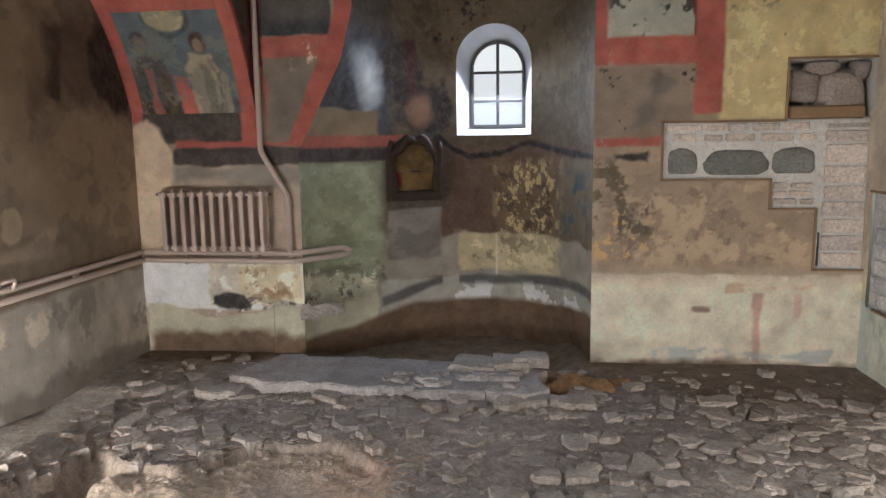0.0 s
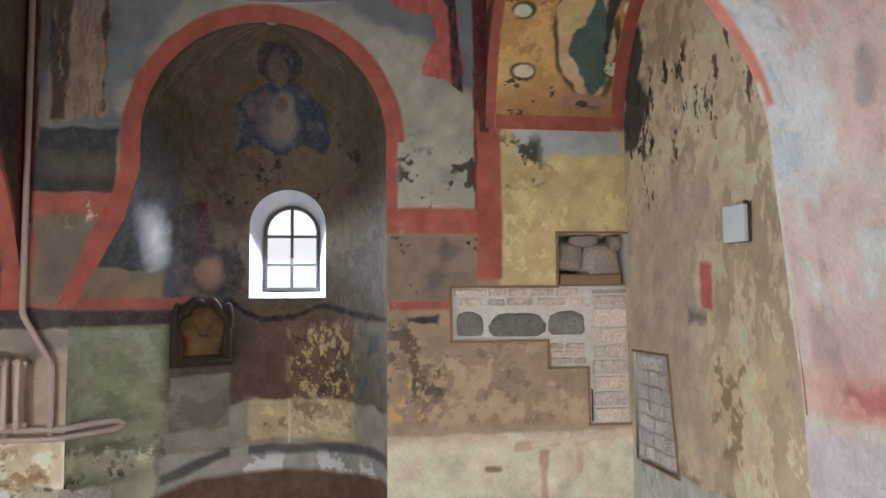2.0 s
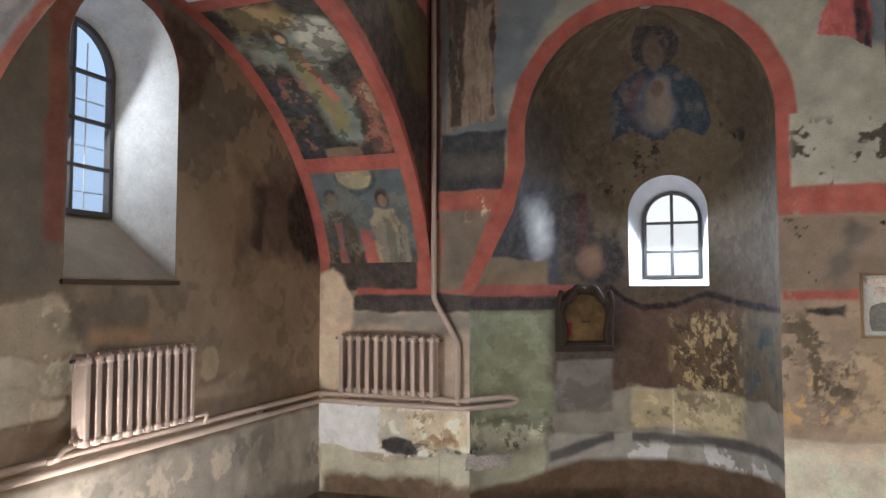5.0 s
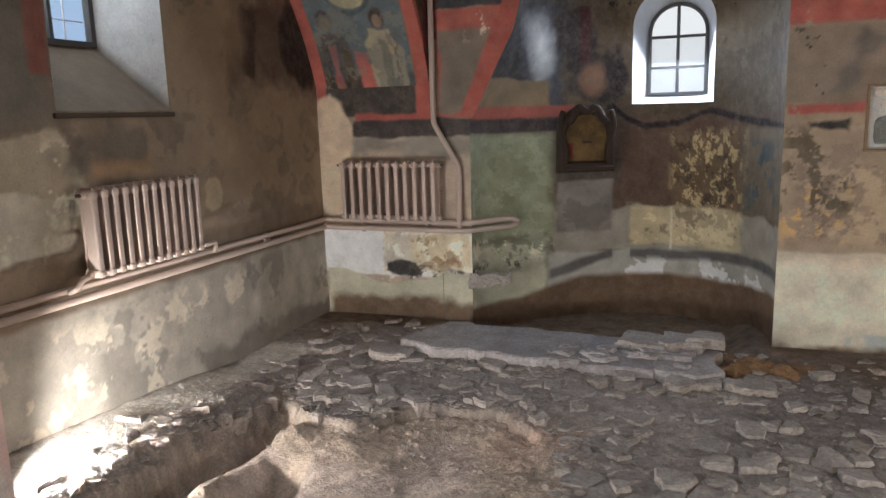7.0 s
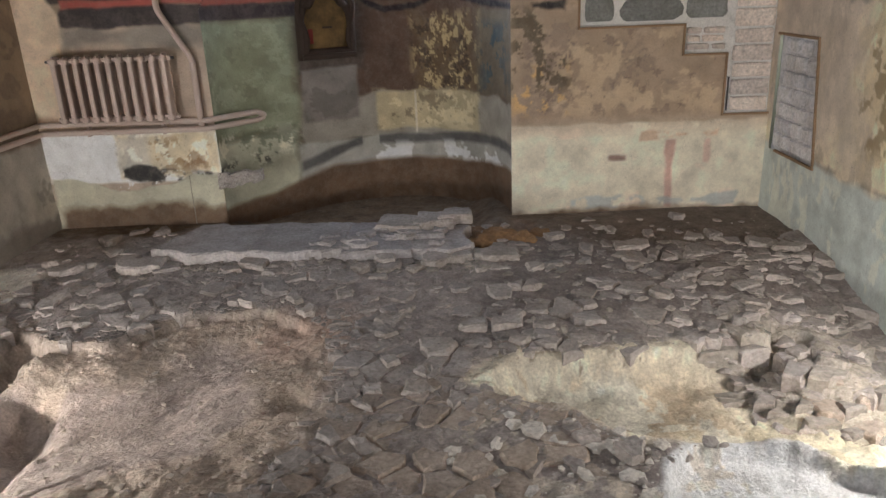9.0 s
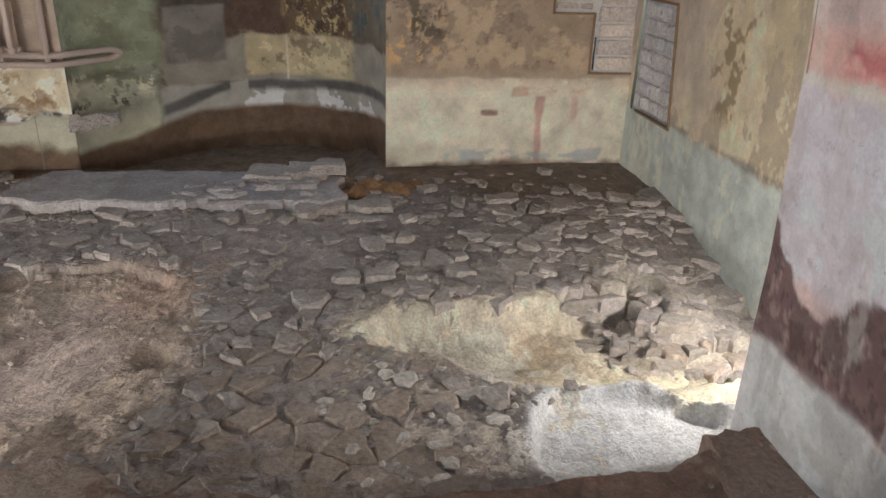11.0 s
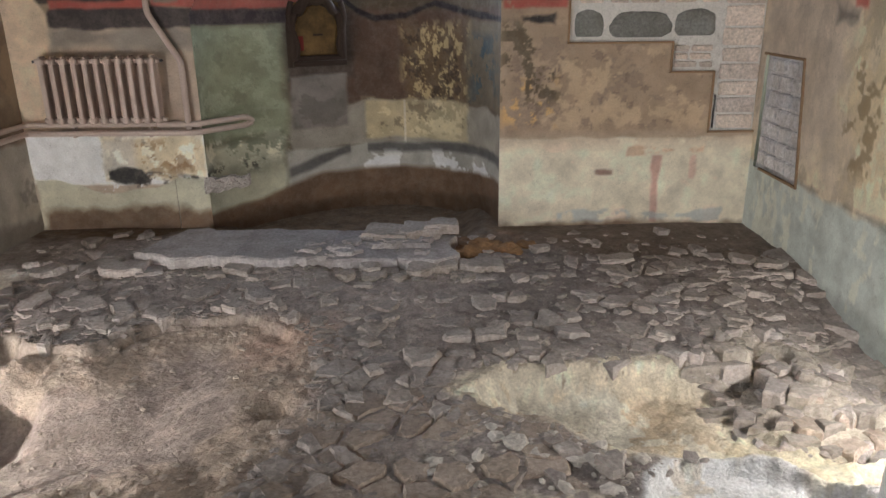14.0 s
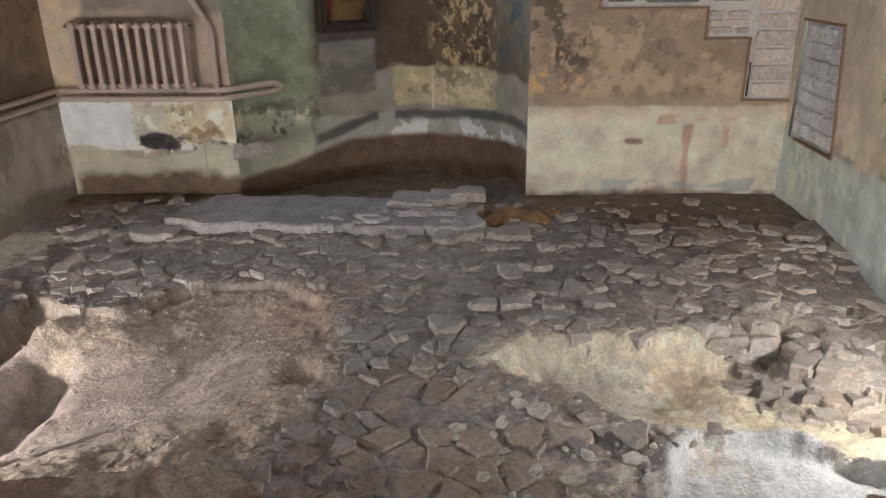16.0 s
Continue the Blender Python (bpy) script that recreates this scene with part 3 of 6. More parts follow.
def paint_north(y, z):
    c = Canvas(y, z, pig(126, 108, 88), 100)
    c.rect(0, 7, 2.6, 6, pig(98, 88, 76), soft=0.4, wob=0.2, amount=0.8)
    c.flecks(pig(150, 128, 100), 1.2, 0.15, amount=0.5)
    c.rect(5.35, 6.6, 1.95, 2.7, pig(92, 70, 58), soft=0.12, wob=0.15, amount=0.8)
    c.poly([(6.1, 2.0), (6.6, 1.95), (6.6, 2.6), (6.2, 2.75), (6.05, 2.4)], pig(62, 48, 42), soft=0.04, wob=0.08)
    c.poly([(5.5, 2.0), (5.65, 1.95), (5.7, 2.5), (5.5, 2.6)], pig(78, 62, 52), soft=0.04, wob=0.08)
    c.ell(5.35, 2.3, 0.18, 0.35, pig(140, 118, 92), soft=0.1, amount=0.5)
    c.rect(1, 3.5, 1.62, 3.4, pig(112, 104, 92), soft=0.1, wob=0.1)
    c.rect(3.33, 3.48, 1.9, 3.6, pig(132, 74, 58), soft=0.02, wob=0.02)
    c.put(np.maximum(np.maximum(np.hypot(y - NW[0], z - NW[3]) - 0.60, 0.50 - np.hypot(y - NW[0], z - NW[3])), NW[3] - z), pig(132, 74, 58), soft=0.02)
    c.poly([(4.55, 3.0), (4.75, 3.1), (4.95, 3.55), (4.6, 3.7), (4.35, 3.75), (4.5, 3.4)], pig(84, 62, 50), soft=0.03, wob=0.06)
    c.poly([(1, 1.0), (3.2, 1.05), (3.62, 0.85), (3.66, 1.15), (3.5, 1.56), (1, 1.56)], pig(160, 146, 122), soft=0.02, wob=0.05, depth=0.01)
    c.poly([(1, 0.7), (3.5, 0.78), (3.62, 1.06), (3.1, 1.22), (1, 1.2)], pig(172, 164, 146), soft=0.012, wob=0.05, depth=0.014)
    c.flecks(pig(200, 190, 168), 3.0, 0.15, c.box_sd(2.6, 3.6, 0.8, 1.5), amount=0.8)
    c.rect(3.72, 4.25, 1.25, 1.36, pig(160, 122, 82), wob=0.02, soft=0.02, amount=0.8)
    c.rect(3.55, 4.2, 1.34, 1.55, pig(96, 88, 80), wob=0.08, soft=0.05, amount=0.6)
    c.ell(4.95, 0.98, 0.10, 0.13, pig(170, 150, 118), wob=0.05, amount=0.7)
    c.rect(0, 7, 0.36, 0.50, pig(100, 88, 76), amount=0.5, soft=0.03)
    c.rect(0, 7, -1.3, 0.40, pig(152, 144, 132), soft=0.02)
    c.flecks(pig(122, 116, 108), 1.8, 0.05, c.box_sd(3.6, 7, -0.4, 0.38), amount=0.7)
    c.flecks(pig(188, 176, 156), 3.0, 0.2, c.box_sd(1, 5.5, -0.4, 0.3), amount=0.7)
    c.rect(4.6, 7, -1.3, -0.28, pig(112, 104, 96), wob=0.08, soft=0.05, amount=0.8)
    c.rect(2.55, 2.68, -0.3, 0.05, pig(196, 128, 116), wob=0.03, amount=0.5, soft=0.03)
    return c


def paint_south(y, z):
    c = Canvas(y, z, pig(190, 174, 148), 140)
    c.flecks(pig(146, 130, 106), 1.8, 0.1, amount=0.6, stretch=2)
    c.flecks(pig(182, 164, 130), 1.6, 0.12, c.box_sd(3, 6, 0.3, 2.0), amount=0.7, stretch=2)
    c.rect(5.2, 6.7, 0.3, 2.6, pig(168, 154, 142), soft=0.2, wob=0.2, amount=0.7)
    c.poly([(6.7, 3.0), (6.35, 3.1), (6.1, 3.4), (6.3, 3.7), (6.2, 4.1), (6.7, 4.4)], pig(78, 74, 72), soft=0.04, wob=0.1)
    c.flecks(pig(60, 56, 52), 3.2, 0.28, c.box_sd(5.4, 6.6, 2.9, 3.7), stretch=2.0)
    c.flecks(pig(96, 84, 66), 2.6, 0.35, c.box_sd(4, 6.4, 2.4, 3.6), stretch=2.5)
    c.rect(5.12, 5.27, 1.52, 1.86, pig(176, 84, 70), wob=0.03, soft=0.02)
    c.rect(5.18, 5.5, 1.40, 1.52, pig(104, 98, 92), wob=0.06, soft=0.03, amount=0.8)
    c.flecks(pig(128, 104, 68), 2.0, 0.25, c.box_sd(4.2, 5.2, 0.4, 1.2), amount=0.7)
    c.rect(0, 7, -1.3, 0.16, pig(166, 172, 166), soft=0.03, wob=0.04)
    c.flecks(pig(186, 186, 172), 1.6, 0.08, c.box_sd(0, 7, -1, 0.1), amount=0.7, stretch=2)
    c.rect(4.0, 6.0, 0.14, 0.20, pig(96, 84, 74), soft=0.02, wob=0.03, amount=0.5, wear=0.4)
    return c


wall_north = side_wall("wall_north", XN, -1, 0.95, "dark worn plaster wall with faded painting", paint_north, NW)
wall_south = side_wall("wall_south", XS, 1, 2.38, "ochre plaster wall, grey below, worn", paint_south)

# ---- vaults of the side arms ----
def north_vault(x, a, lift=0.0):
    return np.stack([x, VN[0] + (VN[2] - lift) * np.cos(a), VN[1] + (VN[2] - lift) * np.sin(a)], -1)


def south_vault(x, a, lift=0.0):
    return np.stack([x, 4.9 + (1.8 - lift) * np.cos(a), 3.2 + (1.6 - lift) * np.sin(a)], -1)


def paint_vault_north(x, a):
    c = Canvas(x * 1.0, a * 2.8, pig(120, 84, 66), 200)
    c.put(np.maximum(x + 3.92, -3.77 - x), RED, wob=0.01)
    c.rect(-4, -3.75, 0, 10, RED, wob=0.01)
    c.rect(-2.77, -2.5, 0, 10, RED, wob=0.01)
    return c


a_n = span(math.asin((1.87 - VN[1]) / VN[2]), math.pi - 0.3, STEP / VN[2])
Av, Xv = np.meshgrid(a_n, span(XN, XL, STEP), indexing="ij")
c = paint_vault_north(Xv, Av)
sheet("vault_north", north_vault(Xv, Av), None, c.col, M_PLASTER, label="painted barrel vault with red borders")
deg = math.pi / 180


def arm_wall(name, x, ya, za, label, paint):
    """The wall of the middle bay above an arm's arch."""
    i, f = np.meshgrid(np.arange(len(ya)), span(0, 1, 0.012), indexing="ij")
    zt = za[i] + (5.05 - za[i]) * f
    c = paint(ya[i], zt, za[i])
    sheet(name, np.stack([np.full_like(f, x), ya[i], zt], -1), None, c.col, M_PLASTER, label=label)


def paint_spandrel(y, z, za):
    c = Canvas(y, z, pig(84, 66, 52), 240)
    c.flecks(pig(58, 46, 44), 1.5, 0.0, amount=0.8)
    c.poly([(6.7, 4.3), (6.7, 4.6), (4.0, 5.3), (4.0, 4.9)], pig(164, 74, 54), wob=0.02)
    c.poly([(6.7, 3.4), (6.3, 3.5), (5.5, 4.3), (6.7, 4.2)], pig(92, 78, 48), wob=0.06, soft=0.05)
    c.poly([(6.65, 4.75), (6.65, 4.85), (5.6, 5.1), (5.6, 5.0)], pig(150, 140, 128), wob=0.02)
    c.poly([(5.9, 4.75), (6.3, 4.7), (6.1, 5.1), (5.7, 5.1)], pig(130, 72, 50), wob=0.05)
    c.put(z - za - 0.11, RED, wob=0.01)
    c.rect(6.58, 6.8, 0, 8, DRED, wob=0.008)
    return c


ya, za = VN[0] + VN[2] * np.cos(a_n), VN[1] + VN[2] * np.sin(a_n)
arm_wall("spandrel_north", XL, ya, za, "dark painted wall above the north arch", paint_spandrel)
a_s = span(0, math.pi, 0.009)
Av, Xv = np.meshgrid(a_s, span(XR, XS, STEP), indexing="ij")
c = Canvas(Xv, Av * 1.7, pig(170, 140, 90), 260)
c.rect(XR - 0.1, XR + 0.10, -1, 9, RED)
c.rect(XS - 0.14, XS + 0.1, -1, 9, RED)
sheet("vault_south", south_vault(Xv, Av), None, c.col, M_PLASTER, label="painted barrel vault with red borders")
# carried on past the vault so that no sky light leaks in
ya = np.concatenate([4.9 + 1.8 * np.cos(a_s), span(3.1, 2.4, 0.05)[1:]])
za = np.concatenate([3.2 + 1.6 * np.sin(a_s), np.full(len(span(3.1, 2.4, 0.05)) - 1, 3.2)])
arm_wall("spandrel_south", XR, ya, za, "dark red painted wall above the south arch", paint_spandrel)
# added flat cover: closes the open top beside the vault to the sky
bm = bmesh.new()
bm.faces.new([bm.verts.new(p) for p in ((XR, 2.38, 3.2), (XS, 2.38, 3.2), (XS, 3.12, 3.2), (XR, 3.12, 3.2))])
tagged(part("vault_south_cover", bm, M_MASONRY), "flat cover added beside the vault against sky light", kind="structure")

# ---- ceiling of the middle bay ----
half = (XR - XL) / 2
Aq, Yv = np.meshgrid(span(0, math.pi, 0.012), span(0.9, YE, 0.03), indexing="ij")
c = Canvas(Aq * 2, Yv, pig(96, 104, 112), 280)
c.rect(-1, 9, 6.55, 7, DRED)
sheet("ceiling", np.stack([(XL + XR) / 2 + half * np.cos(Aq), Yv, 5.0 + half * np.sin(Aq)], -1), None, c.col, M_PLASTER, label="painted barrel ceiling of the middle bay")

# ---- wide arch round the camera's side ----
GA = (-0.85, 2.45, 1.35, 2.1)            # axis x, half span, rise, springing
YF, YB = 2.42, 0.92
a = span(0, math.pi, 0.01)


def pier_x(z):
    """The south jamb leans out a little towards its foot."""
    return np.interp(z, [0.45, 1.3, 2.08], [1.71, 1.665, GA[0] + GA[1]])


gx = np.concatenate([pier_x(np.linspace(-1.2, GA[3] - 0.02, 200)), GA[0] + GA[1] * np.cos(a), np.full(60, GA[0] - GA[1])])
gz = np.concatenate([np.linspace(-1.2, GA[3] - 0.02, 200), GA[3] + GA[2] * np.sin(a), np.linspace(GA[3] - 0.02, -1.2, 60)])
gs = np.concatenate([[0], np.cumsum(np.hypot(np.diff(gx), np.diff(gz)))]) - 1.2
I, Yg = np.meshgrid(np.arange(len(gx)), span(YB, YF, STEP), indexing="ij")
c = Canvas(Yg, gs[I], pig(188, 160, 152), 300)
c.flecks(pig(204, 150, 140), 1.3, 0.0, c.box_sd(0.5, 2.2, 1.9, 9), amount=0.8)
c.flecks(pig(196, 190, 186), 1.6, 0.12, c.box_sd(0.5, 2.3, 1.2, 9), amount=0.7)
c.poly([(2.42, 1.9), (2.42, 9), (2.13, 9), (2.1, 3.2), (2.2, 2.2)], pig(168, 178, 190), soft=0.05, wob=0.06)
c.flecks(pig(206, 210, 212), 2.0, 0.1, c.box_sd(2.1, 2.42, 2.0, 9), amount=0.8)
c.poly([(2.05, 2.6), (1.6, 3.6), (1.8, 9), (2.1, 9), (2.12, 3.0)], pig(206, 132, 116), soft=0.06, wob=0.08, amount=0.8)
c.poly([(1.95, 2.2), (1.9, 2.2), (1.75, 2.9), (1.8, 2.9)], pig(140, 132, 134), soft=0.02, wob=0.05, amount=0.7)
c.rect(2.35, 2.43, 2.3, 9, pig(206, 110, 92), wob=0.01)
c.rect(2.395, 2.43, 0.6, 2.4, pig(206, 176, 162), wob=0.012)
c.rect(0.5, 2.43, 0.45, 1.20, pig(186, 176, 180), soft=0.03, wob=0.03)
c.flecks(pig(166, 152, 152), 1.6, 0.05, c.box_sd(0.5, 2.43, 0.4, 1.2), amount=0.5, stretch=2)
c.rect(0.5, 2.43, 1.18, 1.36, pig(200, 150, 136), wob=0.04, soft=0.03, wear=0.2)
c.rect(1.75, 2.22, 1.20, 1.34, pig(176, 96, 94), wob=0.05, soft=0.03, wear=0.3)
c.rect(0.5, 2.43, 1.15, 1.19, pig(196, 178, 160), wob=0.02, soft=0.02, amount=0.8)
edge = np.interp(Yg, [1.5, 1.78, 1.9, 2.02, 2.2, 2.33, 2.43], [0.50, 0.55, 0.50, 0.36, 0.37, 0.50, 0.64])
c.put(np.maximum(gs[I] - edge + 0.05 * fnoise(Yg, gs[I], 14, 77), 0.13 - gs[I]), pig(112, 84, 82), soft=0.012, wob=0.03)
c.flecks(pig(84, 64, 62), 9.0, 0.05, np.maximum(gs[I] - edge, 0.14 - gs[I]), amount=0.7, stretch=1.6)
c.flecks(pig(150, 122, 116), 8.0, 0.25, np.maximum(gs[I] - edge, 0.14 - gs[I]), amount=0.6, stretch=2)
c.rect(0.5, 2.43, -1.3, 0.13, pig(168, 168, 166), soft=0.02, wob=0.03)
c.flecks(pig(146, 142, 138), 2.2, 0.1, c.box_sd(0.5, 2.43, -1.0, 0.12), amount=0.5)
c.flecks(pig(124, 108, 100), 1.4, 0.22, amount=0.25, stretch=4.0)
c.flecks(pig(210, 200, 192), 1.8, 0.30, amount=0.25, stretch=3.0)
sheet("arch_reveal", np.stack([gx[I] + 0.012 * fnoise(Yg, gs[I], 1.2, 31), Yg, gz[I]], -1), None, c.col, M_PLASTER, label="painted reveal of the wide arch, pink and blue-grey")
X2, Z2 = np.meshgrid(span(XN, XS, 0.035), span(-1.3, 7.2, 0.035), indexing="ij")
xm, zm = (X2[:-1, :-1] + X2[1:, 1:]) / 2, (Z2[:-1, :-1] + Z2[1:, 1:]) / 2
inside = (xm > GA[0] - GA[1] - 0.03) & (xm < pier_x(zm) + 0.03) & ((zm < GA[3]) | (((xm - GA[0]) / (GA[1] + 0.03)) ** 2 + ((zm - GA[3]) / (GA[2] + 0.03)) ** 2 < 1))
for y, cut in ((YF - 0.02, inside), (YB + 0.02, inside)):
    keep = ~cut
    on = rim_points(keep)
    rr = np.maximum(np.hypot((X2 - GA[0]) / GA[1], (Z2 - GA[3]) / GA[2]), 1e-6)
    top = on & (Z2 > GA[3])
    sx = np.where(top, GA[0] + (X2 - GA[0]) / rr, np.where(on & (np.abs(X2 - GA[0]) < GA[1] + 0.1), np.where(X2 > GA[0], pier_x(Z2), GA[0] - GA[1]), X2))
    sz = np.where(top, GA[3] + (Z2 - GA[3]) / rr, Z2)
    sheet("wall_west", np.stack([sx, np.full_like(X2, y), sz], -1), keep, Canvas(X2, Z2, pig(160, 140, 118), 320).col, M_PLASTER, label="plaster wall round the wide arch")

# ---- nave behind the camera ----
M_NAVE = surface("nave_plaster", (0.30, 0.27, 0.24))
M_NAVE_FLOOR = surface("nave_floor", (0.13, 0.11, 0.10))
x0, x1, y0, y1, z0, z1 = XN, XS, -6.0, YB + 0.03, -0.02, 6.6
for name, q, mat in (("wall_nave_north", ((x0, y1, z0), (x0, y0, z0), (x0, y0, z1), (x0, y1, z1)), M_NAVE),
                     ("wall_nave_west", ((x0, y0, z0), (x1, y0, z0), (x1, y0, z1), (x0, y0, z1)), M_NAVE),
                     ("wall_nave_south", ((x1, y0, z0), (x1, y1, z0), (x1, y1, z1), (x1, y0, z1)), M_NAVE),
                     ("ceiling_nave", ((x0, y0, z1), (x1, y0, z1), (x1, y1, z1), (x0, y1, z1)), M_NAVE),
                     ("floor_nave", ((x0, y0, z0), (x1, y0, z0), (x1, y1, z0), (x0, y1, z0)), M_NAVE_FLOOR)):
    bm = bmesh.new()
    bm.faces.new([bm.verts.new(p) for p in q])
    tagged(part(name, bm, mat), "plain surface of the nave", kind="structure")

# ---- frescoes ----
def east_place(a, b):
    return np.stack([a, np.full_like(a, YE - 0.012), b], -1)


def nv(a, b):
    return north_vault(a, b * deg, COAT)


def sv(a, b):
    return south_vault(a, b * deg, COAT)


def draw_two_saints(a, b):
    c = Canvas(a, b * 0.049, pig(84, 95, 101), 400)
    h = 0.049
    c.put((b - 20.0) * h, pig(70, 62, 58), soft=0.03)
    c.ell(-3.28, 37 * h, 0.22, 0.17, pig(150, 140, 104))
    c.ring(-3.28, 37 * h, 0.19, 0.23, pig(70, 84, 88))
    for x, robe, head in ((-3.60, pig(86, 74, 58), pig(108, 86, 66)), (-3.05, pig(142, 130, 104), pig(128, 104, 84))):
        c.ell(x, 31.5 * h, 0.085, 0.10, pig(72, 54, 46))
        c.ell(x, 31 * h, 0.055, 0.07, head)
        c.poly([(x - 0.10, 29 * h), (x + 0.10, 29 * h), (x + 0.20, 25 * h), (x + 0.17, 12 * h), (x - 0.16, 12 * h), (x - 0.18, 25 * h)], robe, wob=0.04)
        c.poly([(x - 0.02, 27 * h), (x + 0.05, 27 * h), (x + 0.08, 13 * h), (x, 13 * h)], tuple(v * 0.6 for v in robe), wob=0.03, amount=0.8)
    c.flecks(pig(48, 42, 38), 3.0, 0.12, c.box_sd(-3.75, -3.45, 0.6, 1.45), stretch=3.0, amount=0.7)
    c.flecks(pig(98, 84, 66), 3.0, 0.15, c.box_sd(-3.2, -2.85, 0.6, 1.4), stretch=3.0, amount=0.7)
    c.poly([(-3.62, 26 * h), (-3.57, 26 * h), (-3.55, 16 * h), (-3.63, 16 * h)], pig(150, 66, 54), wob=0.03)
    c.poly([(-3.36, 25 * h), (-3.2, 25 * h), (-3.2, 12 * h), (-3.32, 12 * h)], pig(164, 72, 58), wob=0.03)
    c.flecks(pig(84, 95, 101), 2.5, -0.1, amount=0.42)
    c.flecks(pig(124, 120, 106), 4.0, 0.25, amount=0.4)
    return c


painting("wall_painting", nv, -3.76, -2.78, 17.4, 37.6, draw_two_saints, "faded blue fresco panel of two standing robed shapes")


def draw_angel(a, b):
    h = 0.049
    c = Canvas(a, b * h, pig(66, 62, 58), 430)
    c.poly([(-3.6, 72 * h), (-3.0, 72 * h), (-3.1, 78 * h), (-3.6, 78 * h)], pig(146, 122, 76), wob=0.06, soft=0.06)
    c.ell(-3.2, 67 * h, 0.5, 0.2, pig(132, 136, 126), wob=0.08, soft=0.06)
    c.ell(-2.95, 69 * h, 0.17, 0.18, pig(164, 164, 150), wob=0.08, soft=0.05)
    c.poly([(-3.42, 68 * h), (-3.22, 70 * h), (-2.98, 52 * h), (-3.02, 44 * h), (-3.3, 44 * h), (-3.42, 56 * h)], pig(110, 122, 116), wob=0.05, soft=0.04)
    c.poly([(-3.36, 67 * h), (-3.24, 67 * h), (-3.08, 50 * h), (-3.12, 46 * h), (-3.28, 46 * h), (-3.36, 58 * h)], pig(132, 124, 84), wob=0.03)
    c.poly([(-3.30, 66 * h), (-3.24, 66 * h), (-3.12, 54 * h), (-3.2, 54 * h)], pig(170, 96, 78), wob=0.03)
    c.ell(-3.31, 69.5 * h, 0.06, 0.09, pig(88, 62, 48))
    c.ell(-3.31, 69 * h, 0.035, 0.05, pig(176, 140, 108))
    c.poly([(-2.98, 41 * h), (-2.79, 41 * h), (-2.79, 58 * h), (-2.92, 57 * h)], pig(128, 82, 66), wob=0.06, soft=0.03)
    c.flecks(pig(150, 128, 104), 7.0, 0.2, c.box_sd(-3.0, -2.78, 48 * h, 58 * h))
    c.poly([(-3.76, 41 * h), (-3.4, 41 * h), (-3.5, 60 * h), (-3.76, 62 * h)], pig(64, 70, 78), wob=0.06, soft=0.04)
    c.flecks(pig(120, 96, 70), 6.0, 0.22, c.box_sd(-3.76, -3.45, 44 * h, 60 * h))
    c.flecks(pig(154, 150, 134), 4.0, 0.3, c.box_sd(-3.6, -2.9, 60 * h, 74 * h), amount=0.6)
    c.flecks(pig(40, 42, 48), 3.0, 0.12, amount=0.5)
    c.flecks(pig(164, 86, 66), 5.0, 0.35, c.box_sd(-3.7, -2.8, 42 * h, 60 * h), amount=0.6)
    c.rect(-3.5, -3.1, 41 * h, 43.2 * h, pig(118, 98, 80), wob=0.02)
    return c


painting("wall_painting", nv, -3.76, -2.78, 41, 78.5, draw_angel, "dark fresco panel of a winged robed shape among clouds")


def draw_band(a, b):
    return Canvas(a, b * 0.049, RED, 440)


painting("painted_border", nv, -3.76, -2.78, 37.6, 41, draw_band, "faded red painted band between two fresco panels")
painting("painted_border", nv, -3.76, -2.78, 78.5, 81.5, draw_band, "faded red painted band below the vault's crown")


def draw_crown(a, b):
    h = 0.049
    c = Canvas(a, b * h, pig(150, 168, 178), 450)
    c.rect(-3.9, -2.7, 88 * h, 120 * h, pig(196, 176, 130), wob=0.05)
    c.poly([(-3.55, 84 * h), (-3.3, 87 * h), (-3.2, 91 * h), (-3.45, 88 * h)], pig(178, 70, 54))
    c.poly([(-3.5, 95 * h), (-3.1, 94 * h), (-3.15, 98 * h), (-3.45, 99 * h)], pig(178, 84, 62), wob=0.03)
    return c


painting("wall_painting", nv, -3.76, -2.78, 81.5, 120, draw_crown, "pale blue and cream fresco at the vault's crown")


def draw_cloth(a, b):
    c = Canvas(a, b, pig(138, 142, 144), 470)
    c.flecks(pig(164, 164, 160), 1.6, 0.05, amount=0.7)
    c.poly([(-1.37, 4.5), (-1.18, 4.42), (-1.2, 5.06), (-1.3, 5.06)], pig(172, 172, 168), wob=0.02)
    c.poly([(-0.02, 4.42), (0.15, 4.5), (0.04, 5.03), (-0.06, 5.03)], pig(168, 168, 164), wob=0.02)
    c.ring(-0.64, 4.76, 0.0, 0.21, pig(140, 106, 98), wob=0.02)
    c.ell(-0.64, 4.72, 0.10, 0.15, pig(150, 138, 126), wob=0.02)
    c.ring(-0.64, 4.76, 0.10, 0.14, pig(84, 76, 72), wob=0.02)
    c.put(np.abs(b - 4.38 - 0.05 * ((a + 0.62) / 0.7) ** 2) - 0.012, pig(92, 96, 100), wob=0.004)
    return c


def cloth_keep(a, b):
    return sd_poly(a, b, [(-1.30, 5.06), (-1.38, 4.52), (-1.26, 4.41), (-0.95, 4.36), (-0.62, 4.35), (-0.25, 4.36), (0.05, 4.39), (0.15, 4.5), (0.05, 5.04)]) < 0.0


painting("cloth_painting", east_place, -1.4, 0.18, 4.34, 5.08, draw_cloth, "pale painted hanging cloth with a round medallion", cloth_keep)


